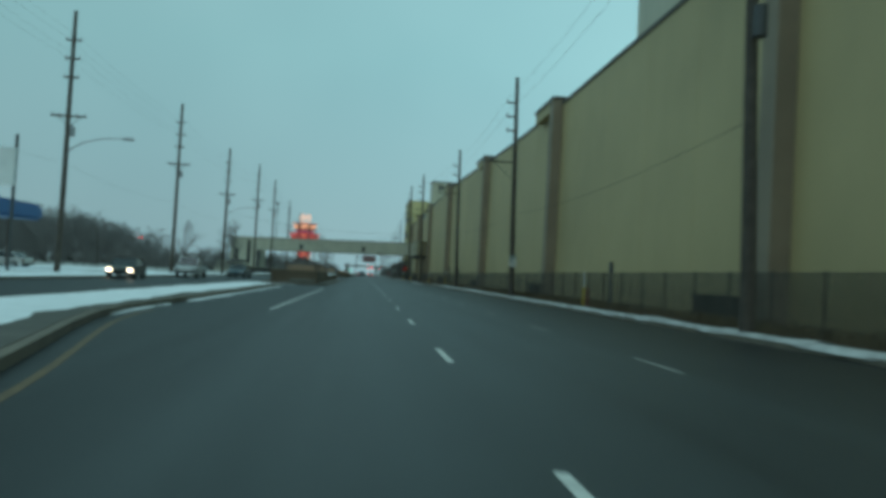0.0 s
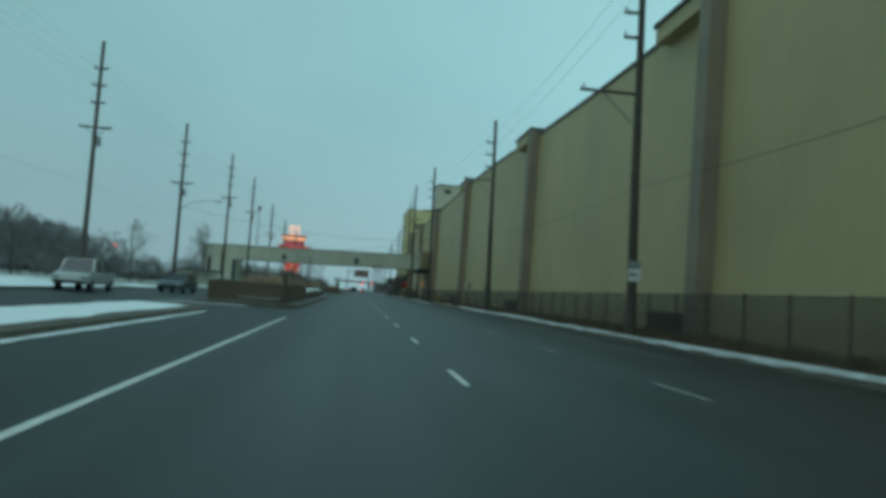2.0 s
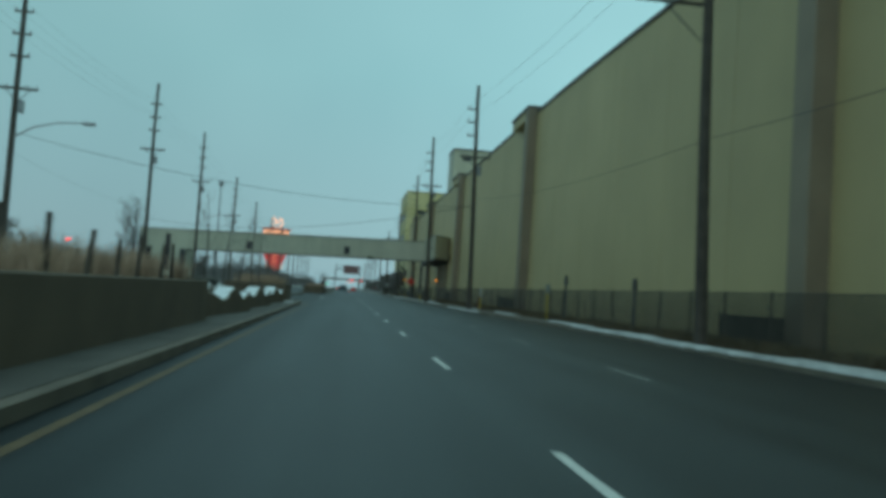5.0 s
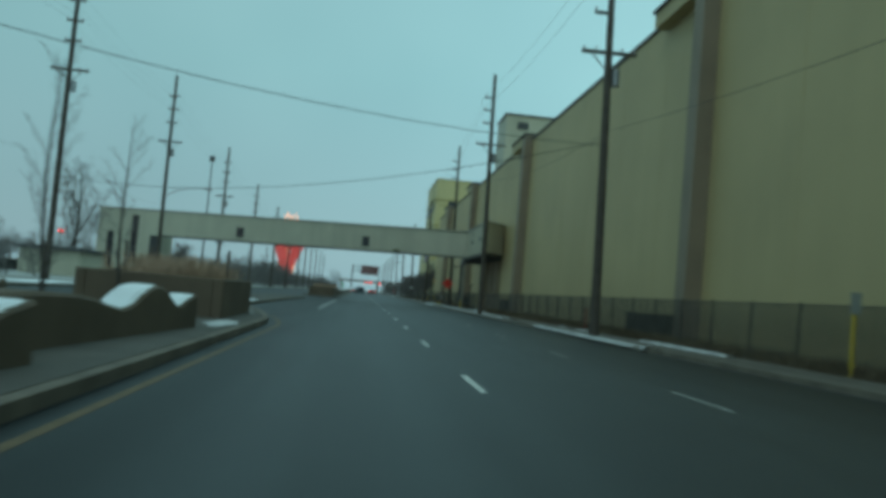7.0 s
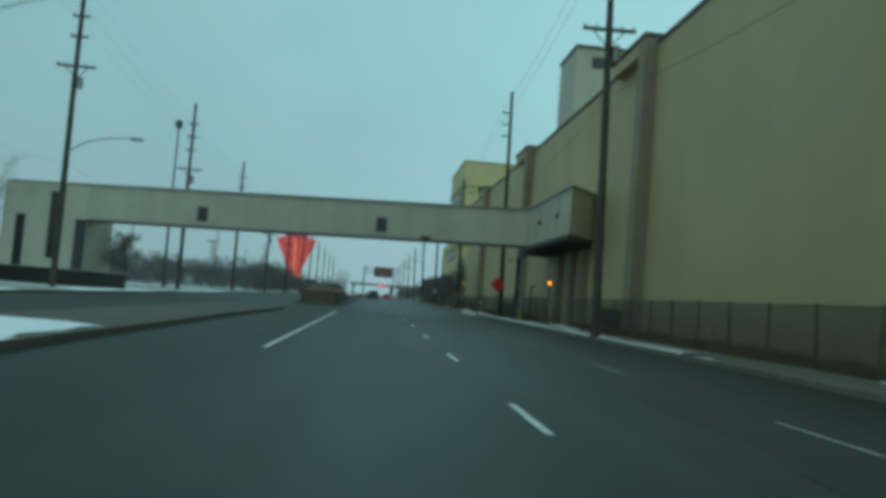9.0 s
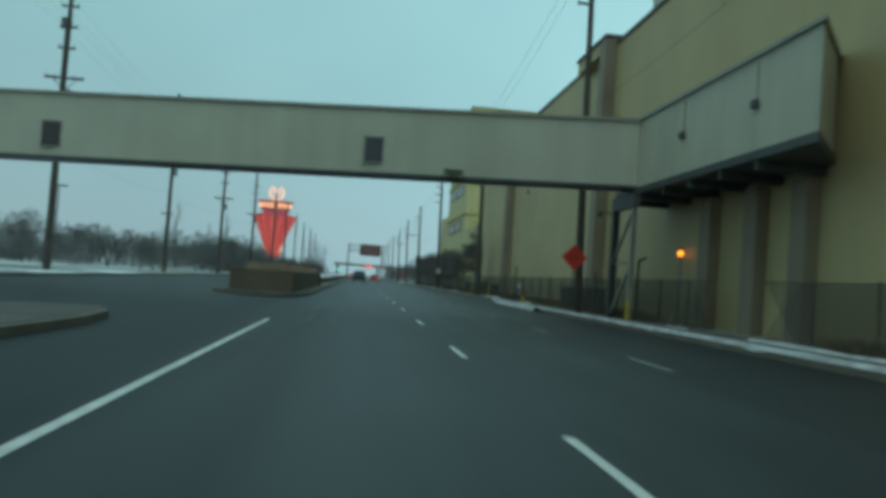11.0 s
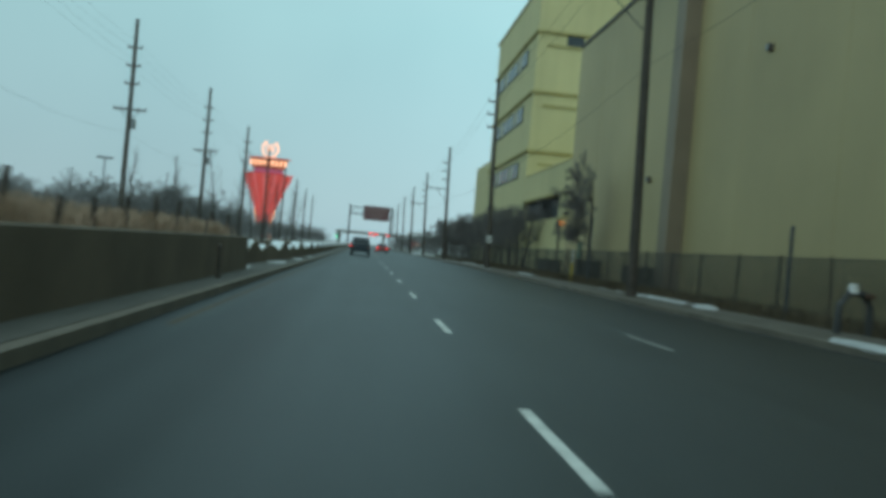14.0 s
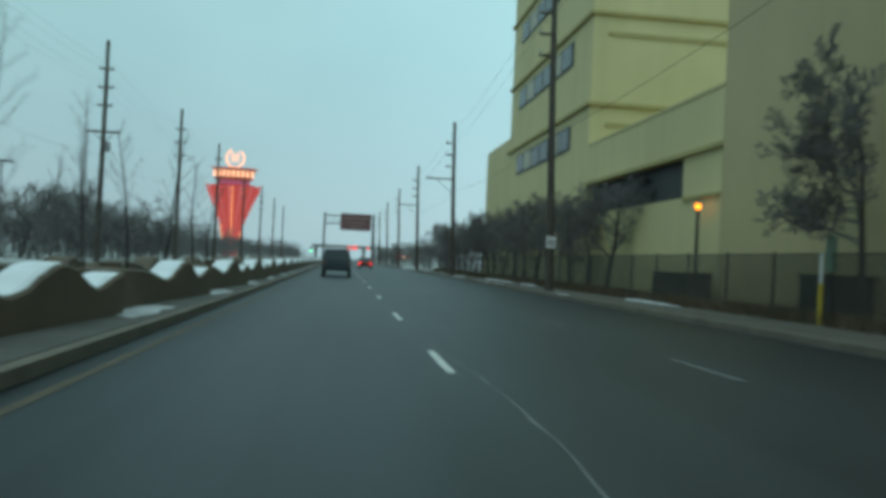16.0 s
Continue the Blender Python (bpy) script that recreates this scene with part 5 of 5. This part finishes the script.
# the body is sheathed in upright lit leaves, alternately rose and deep red
for k in range(14):
    bm = B()
    a0 = math.pi * (1 + k / 14)
    blade(bm, BODY, a0 + 0.015, a0 + math.pi / 14 - 0.015, rise=0.18)
    part("leaf", bm, M_NEONRED if k % 2 else M_NEONROSE, neon, "lit red leaf" if k % 2 else "lit rose leaf")
# tips of the outer leaves
for sx in (-1, 1):
    bm = B()
    tube(bm, (sx * 8.6, -0.4, 22.4), (sx * 10.2, -0.4, 25.4), 0.75, 0.1, 6)
    part("tip", bm, M_NEONRED, neon)
bm = B()
flare(bm, [(25.3, 6.2), (26.6, 6.2)])
part("neck", bm, M_NEONMAUVE, neon, "mauve lit neck")
bm = B()
flare(bm, [(26.6, 6.6), (27.2, 7.0), (30.6, 8.5), (31.0, 8.7)])
part("crown_band", bm, M_BROWNSIGN, neon, "dark red band")
for z, r in ((27.0, 7.05), (30.75, 8.75)):
    bm = B()
    for k in range(12):
        a, b = math.pi * (1 + k / 12), math.pi * (1 + (k + 1) / 12)
        tube(bm, (r * math.cos(a), 0.35 * r * math.sin(a) - 0.15, z), (r * math.cos(b), 0.35 * r * math.sin(b) - 0.15, z), 0.16, n=5)
    part("rim_tube", bm, M_NEONRED, neon, "red lit rim")
for k in range(9):
    bm = B()
    x = -6.8 + k * 1.7
    y = -0.35 * 8.2 * math.sqrt(max(0.05, 1 - (x / 8.6) ** 2)) - 0.3
    box(bm, x - 0.5, x + 0.5, y - 0.1, y + 0.1, 27.7, 30.0)
    bevel(bm, 0.08)
    part("letter_bar", bm, M_NEONWHITE, neon, "glowing letter-sized bar")
bm = B()
polytube(bm, [(0, -1.3, 3), (0, -1.75, 11), (0, -2.6, 17), (0, -3.65, 24.4)], 0.17, 6)
part("seam_tube", bm, M_NEONAMBER, neon, "pale amber centre seam")
# an open ring with three upright bars above the crown
bm = B()
pts = [Vector((3.2 * math.cos(math.radians(a)), 0, 34.5 + 3.2 * math.sin(math.radians(a)))) for a in range(-245, 66, 15)]
polytube(bm, pts, 0.32, 6)
part("emblem_ring", bm, M_NEONWHITE, neon, "glowing ring emblem")
for x, h in ((-1.15, 36.6), (0, 36.0), (1.15, 36.6)):
    bm = B()
    tube(bm, (x, 0, 33.2), (x, 0, h), 0.27, n=6)
    part("emblem_bar", bm, M_NEONWHITE, neon)
bm = B()
tube(bm, (0, 0, 31.0), (0, 0, 31.4), 0.6, n=8)
part("emblem_foot", bm, M_RUST, neon)
for sx in (-1, 1):
    bm = B()
    polytube(bm, [(sx * 2.6, -1.0, 0), (sx * 3.0, -1.1, 6), (sx * 4.2, -1.4, 11)], 0.25, 6)
    part("side_tube", bm, M_NEONAMBER, neon, "amber lit edge")


# ---- sign gantry, signals and overpass down the road ----
gantry = thing("sign_gantry", "steel gantry holding a large brown sign", "gantry", at=(0, 395, 0))
for x in (-0.7, 8.9):
    bm = B()
    tube(bm, (x, 0, 0), (x, 0, 10.2), 0.22, 0.18, 8)
    part("post", bm, M_STEEL, gantry)
bm = B()
for z in (8.0, 9.6):
    tube(bm, (-0.7, 0, z), (8.9, 0, z), 0.11, n=6)
for k in range(8):
    tube(bm, (-0.7 + 1.2 * k, 0, 8.0), (0.5 + 1.2 * k, 0, 9.6), 0.06, n=5)
part("truss", bm, M_STEEL, gantry)
bm = B()
box(bm, 2.4, 8.4, -0.3, -0.2, 6.8, 10.1)
bevel(bm, 0.03)
board = part("board", bm, mat("maroon_sign_sheet", (0.20, 0.085, 0.085), 0.5, 0, 0.15, 0.8, 30, 0.0), gantry, "large brown sign board")
bm = B()
for z, a, b in ((9.2, 3.1, 7.7), (8.3, 3.4, 7.2), (7.5, 4.2, 6.5)):
    box(bm, a, b, -0.32, -0.3, z - 0.12, z + 0.12)
part("bars", bm, mat("faded_sign_print", (0.34, 0.22, 0.21), 0.5), board, "faint bars of writing")

signals = thing("traffic_signals", "traffic signals showing red on a span arm", "traffic signal", at=(0, 560, 0))
bm = B()
polytube(bm, [(16.5, 0, 0), (16.5, 0, 6.0), (16.2, 0, 6.3), (4.0, 0, 6.2)], [0.18, 0.14, 0.12, 0.08], 8)
part("mast", bm, M_GALV, signals)
for x in (5.8, 7.6, 8.5, 13.4):
    bm = B()
    box(bm, x - 0.35, x + 0.35, -0.2, 0.1, 4.6, 6.1)
    bevel(bm, 0.05)
    head = part("head", bm, M_STEEL, signals)
    bm = B()
    tube(bm, (x, -0.3, 5.55), (x, -0.18, 5.55), 0.34, n=12)
    part("lens", bm, M_SIGRED, head, "lit red lens")
side_signal = thing("side_signal", "traffic signal showing green on the median", "traffic signal", at=(-4.2, 425, 0.1))
bm = B()
tube(bm, (0, 0, 0), (0, 0, 3.2), 0.09, n=8)
part("post", bm, M_GALV, side_signal)
bm = B()
box(bm, -0.25, 0.25, -0.15, 0.15, 2.2, 3.3)
bevel(bm, 0.04)
head = part("head", bm, M_STEEL, side_signal)
bm = B()
tube(bm, (0, -0.25, 2.5), (0, -0.14, 2.5), 0.24, n=12)
part("lens", bm, M_SIGGREEN, head, "lit green lens")

station = thing("roadside_canopy", "pale flat canopy with lit lamps beside the road", "canopy", at=(19, 430, 0.1))
bm = B()
box(bm, -3.8, 5.5, 0, 9, 4.7, 5.4)
bevel(bm, 0.08)
part("canopy", bm, M_SIGNWHITE, station)
for x, y in ((-3, 1), (4.8, 1), (-3, 8), (4.8, 8)):
    bm = B()
    tube(bm, (x, y, 0), (x, y, 4.7), 0.15, n=8)
    part("column", bm, M_STEEL, station)
for x in (-0.3, 0.9, 2.6):
    bm = B()
    box(bm, x - 0.35, x + 0.35, 8.8, 9.0, 1.9, 2.5)
    part("lamp", bm, M_NEONWHITE, station, "warm lit lamp")
bm = B()
box(bm, -3.0, -1.6, -0.2, 0.0, 1.4, 3.0)
part("red_panel", bm, mat("red_panel_sheet", (0.5, 0.04, 0.04), 0.5), station)

overpass = thing("overpass", "grey concrete overpass crossing far down the road", "bridge", at=(0, 640, 0))
bm = B()
box(bm, -12, 40, 0, 10, 6.2, 7.6)
part("deck", bm, M_PALECONC, overpass)
for x in (-10, 14, 30):
    bm = B()
    box(bm, x - 0.7, x + 0.7, 3, 7, -0.1, 6.2)
    part("pier", bm, M_PALECONC, overpass)

# ---- lamps by the wall and the wing ----
def lamp_post(x, y, h, label, post=None):
    th = thing("lamp_post", label, "street lamp", "glowing lamp posts", at=(x, y, 0.08))
    bm = B()
    tube(bm, (0, 0, 0), (0, 0, h - 0.13), 0.09, 0.07, 8)
    part("post", bm, post or M_POLE, th)
    bm = B()
    bmesh.ops.create_uvsphere(bm, u_segments=14, v_segments=8, radius=0.14, matrix=Matrix.Translation((0, 0, h)))
    part("globe", bm, M_LAMP, th, "glowing orange globe")
    bm = B()
    tube(bm, (0, 0, h + 0.12), (0, 0, h + 0.24), 0.15, 0.04, 8)
    part("cap", bm, M_STEEL, th)


lamp_post(17.4, 267.3, 4.05, "lamp post with a glowing orange globe by the fence")
lamp_post(17.13, 200.1, 3.3, "pale lamp post with a glowing orange globe under the gallery", M_PALECONC)

# ---- marker posts and boxes by the fence ----
def marker_post(x, y, label="pipeline marker post, white above and yellow below"):
    th = thing("marker_post", label, "marker post", "marker posts", at=(x, y, 0.08))
    bm = B()
    tube(bm, (0, 0, 0), (0, 0, 1.15), 0.055, n=8)
    part("sleeve", bm, M_YPOST, th, "yellow sleeve")
    bm = B()
    tube(bm, (0, 0, 1.15), (0, 0, 1.95), 0.038, n=8)
    part("post", bm, M_SIGNWHITE, th)


M_YPOST = mat("yellow_post_paint", (0.55, 0.38, 0.03), 0.5, 0, 0.25, 0.5, 30, 0.1)
for x, y in ((15.5, 45.0), (14.6, 143.0), (15.5, 255.6)):
    marker_post(x, y)
bin_colour = mat("rusty_dark_box", (0.05, 0.045, 0.035), 0.7, 0.2, 0.4, 0.6, 30, 0.2)


def utility_box(x0, x1, y0, y1, h, label):
    th = thing("utility_cabinet", label, "cabinet", "cabinets by the fence")
    bm = B()
    box(bm, x0, x1, y0, y1, 0.08, h)
    bevel(bm, 0.03)
    part("body", bm, bin_colour, th)
    bm = B()
    box(bm, x0 - 0.05, x1 + 0.05, y0 - 0.05, y1 + 0.05, h, h + 0.08)
    part("lid", bm, bin_colour, th)


for x0, x1, y0, y1, h in ((16.4, 17.4, 28.1, 31.9, 1.15), (16.4, 17.4, 61.9, 65.0, 1.2), (16.4, 17.4, 97.2, 101, 1.2), (16.4, 17.4, 138.8, 144.1, 1.3), (16.4, 17.4, 179.5, 182.6, 1.45),
                          (16.3, 17.4, 212.0, 218.2, 1.45), (16.4, 17.4, 265.8, 269.4, 1.3), (16.4, 17.4, 246.5, 249.0, 1.3), (16.4, 17.4, 256.1, 258.1, 1.4)):
    utility_box(x0, x1, y0, y1, h, "low dark metal cabinet behind the fence")


def hooded_pipe(x, y, h):
    th = thing("vent_pipe", "dark vent pipe with a hood beside the fence", "pipe", "vent pipes", at=(x, y, 0.08))
    bm = B()
    tube(bm, (0, 0, 0), (0, 0, h), 0.07, n=8)
    part("pipe", bm, M_STEEL, th)
    bm = B()
    tube(bm, (0, 0, h - 0.1), (0, 0, h + 0.45), 0.14, 0.1, 8)
    part("hood", bm, M_STEEL, th)


for x, y, h in ((15.7, 40.7, 2.1), (15.7, 108.0, 2.1), (15.7, 119.5, 2.4)):
    hooded_pipe(x, y, h)
# more small posts and fittings by the fence
def short_post(x, y, h, r, material, name, label, cap=None):
    th = thing(name, label, "post", "short posts", at=(x, y, 0.1))
    bm = B()
    tube(bm, (0, 0, 0), (0, 0, h - 0.08), r, n=10)
    part("post", bm, material, th)
    bm = B()
    tube(bm, (0, 0, h - 0.08), (0, 0, h), r * 1.15, r * 0.6, 10)
    part("cap", bm, cap or material, th)
    return th


M_REDPOST = mat("faded_red_post_paint", (0.16, 0.03, 0.025), 0.6, 0, 0.3, 0.5, 30, 0.1)
short_post(14.1, 220.4, 0.5, 0.11, M_YPOST, "yellow_post", "short yellow post standing in the snow")
short_post(14.7, 200.0, 0.9, 0.08, M_YPOST, "yellow_post", "short yellow post beside the pavement")
short_post(15.2, 147.4, 1.3, 0.06, M_REDPOST, "red_post", "short dark red post by the fence")
short_post(15.3, 43.5, 1.1, 0.06, M_REDPOST, "red_post", "short dark red post by the fence")
short_post(-0.62, 227.6, 0.9, 0.06, M_POLE, "wooden_post", "short dark wooden post leaning near the planter")
short_post(15.6, 252.4, 3.8, 0.06, M_STEEL, "steel_post", "tall dark steel post by the fence")
short_post(15.6, 244.5, 1.25, 0.06, M_YPOST, "yellow_post", "short yellow post by the fence")
short_post(15.6, 231.0, 2.9, 0.06, M_STEEL, "steel_post", "tall dark steel post by the fence")
short_post(15.7, 208.5, 2.3, 0.07, M_STEEL, "steel_post", "dark steel post by the fence")
plate_post = short_post(15.6, 123.4, 2.1, 0.05, M_YPOST, "plate_post", "yellow post carrying a pale grey plate")
bm = B()
box(bm, -0.15, 0.15, -0.07, -0.05, 1.7, 2.3)
bevel(bm, 0.01)
part("plate", bm, mat("pale_grey_sheet", (0.24, 0.26, 0.24), 0.6), plate_post, "pale grey plate")
hung = thing("fence_plate", "pale green plate hung on the fence", "plate", at=(15.96, 255.9, 1.55))
bm = B()
box(bm, -0.16, 0.16, -0.03, 0.0, 0, 1.0)
bevel(bm, 0.01)
part("plate", bm, mat("pale_green_sheet", (0.25, 0.36, 0.30), 0.5), hung)
bm = B()
tube(bm, (0, 0.0, -1.47), (0, 0.0, 1.0), 0.025, n=6)
part("stake", bm, M_STEEL, hung)
# backflow pipe: a bent pipe with a white cap
bent = thing("backflow_pipe", "dark bent pipe with a white cap by the fence", "pipe", at=(15.2, 227.0, 0.1))
bm = B()
polytube(bm, [(-0.45, 0, 0), (-0.42, 0, 0.75), (-0.2, 0, 1.05), (0.15, 0, 1.05), (0.38, 0, 0.75), (0.42, 0, 0)], 0.09, 8)
part("pipe", bm, M_STEEL, bent)
bm = B()
tube(bm, (-0.1, 0, 1.05), (-0.1, 0, 1.3), 0.14, 0.1, 10)
part("cap", bm, M_SIGNWHITE, bent, "white cap")
bm = B()
tube(bm, (0.25, -0.05, 1.0), (0.25, -0.3, 1.0), 0.07, n=8)
part("valve", bm, M_RUST, bent)

# small fixtures on the tan wall
for y, z in ((237.0, 10.1), (248.9, 6.0)):
    fx = thing("wall_fixture", "small dark metal fixture on the tan wall", "fixture", "wall fixtures", at=(WALL_X, y, z))
    bm = B()
    box(bm, -0.2, 0.02, -0.11, 0.11, -0.14, 0.14)
    bevel(bm, 0.02)
    part("housing", bm, M_COPING, fx)
    bm = B()
    box(bm, -0.23, -0.2, -0.08, 0.08, -0.1, 0.1)
    part("cover", bm, M_GALV, fx)

# ---- far-side buildings and lights ----
shop = thing("filling_station", "filling station canopy with a blue edge and red sign", "filling station", at=(-29.6, 68, 0))
bm = B()
box(bm, -9, 3.9, -7, 6, 4.3, 5.7)
bevel(bm, 0.25, 2)
part("canopy", bm, M_PURPLE, shop, "blue canopy")
for x, y in ((-7, -5), (-7, 4), (2, -5), (2, 4)):
    bm = B()
    tube(bm, (x, y, 0), (x, y, 4.6), 0.18, n=8)
    part("column", bm, M_RUST, shop)
bm = B()
box(bm, 4.0, 8.0, -10.2, -9.9, 6.0, 8.6)
sg = part("sign_board", bm, M_SIGNWHITE, shop, "pale sign board")
bm = B()
box(bm, 4.2, 6.0, -10.26, -10.2, 6.2, 7.3)
part("red_panel", bm, mat("red_sign_sheet", (0.5, 0.05, 0.03), 0.5), sg)
bm = B()
tube(bm, (7.9, -9.8, 0), (7.9, -9.8, 9.6), 0.12, n=8)
part("sign_post", bm, M_STEEL, shop)

shed = thing("low_shed", "low flat-roofed shed beyond the far verge", "building")
bm = B()
box(bm, -30.5, -24.8, 184, 192, -0.05, 2.5)
part("wall", bm, M_CREAM, shed)
bm = B()
box(bm, -30.9, -24.4, 183.6, 192.4, 2.5, 2.85)
part("roof", bm, M_STEEL, shed)
hedge = thing("guard_wall", "long low dark barrier in front of the end tower", "barrier")
bm = B()
box(bm, -70, -16.2, 194.8, 195.6, 0.05, 1.25)
bevel(bm, 0.05)
part("panel", bm, M_DARKBAR, hedge)
bm = B()
box(bm, -70, -16.1, 194.7, 195.7, 1.25, 1.36)
part("rail", bm, M_CREAM_TRIM, hedge, "grey top rail")
far_signal = thing("far_signal", "pair of red signal lights beyond the verge", "traffic signal", at=(-106, 403, 6.4))
bm = B()
tube(bm, (0, 0, -6.4), (0, 0, 6.2), 0.15, n=8)
part("post", bm, M_STEEL, far_signal)
for dx in (-0.55, 0.55):
    bm = B()
    box(bm, dx - 0.45, dx + 0.45, -0.15, 0.15, 5.6, 6.9)
    h = part("head", bm, M_STEEL, far_signal)
    bm = B()
    tube(bm, (dx, -0.3, 6.4), (dx, -0.15, 6.4), 0.4, n=12)
    part("lens", bm, M_SIGRED, h)
for x, y, h in ((-22.3, 230.4, 19.4), (-47, 300, 12), (-39, 340, 11)):
    fl = thing("floodlight_mast", "slim floodlight mast over the car park", "lamp", "floodlight masts", at=(x, y, 0.1))
    bm = B()
    tube(bm, (0, 0, 0), (0, 0, h), 0.16, 0.09, 8)
    part("mast", bm, M_STEEL, fl)
    bm = B()
    if h > 15:
        tube(bm, (0, 0, h - 0.3), (0, 0, h + 0.5), 0.45, 0.4, 10)
    else:
        box(bm, -1.3, 1.3, -0.25, 0.25, h, h + 0.25)
    part("head", bm, M_STEEL, fl)
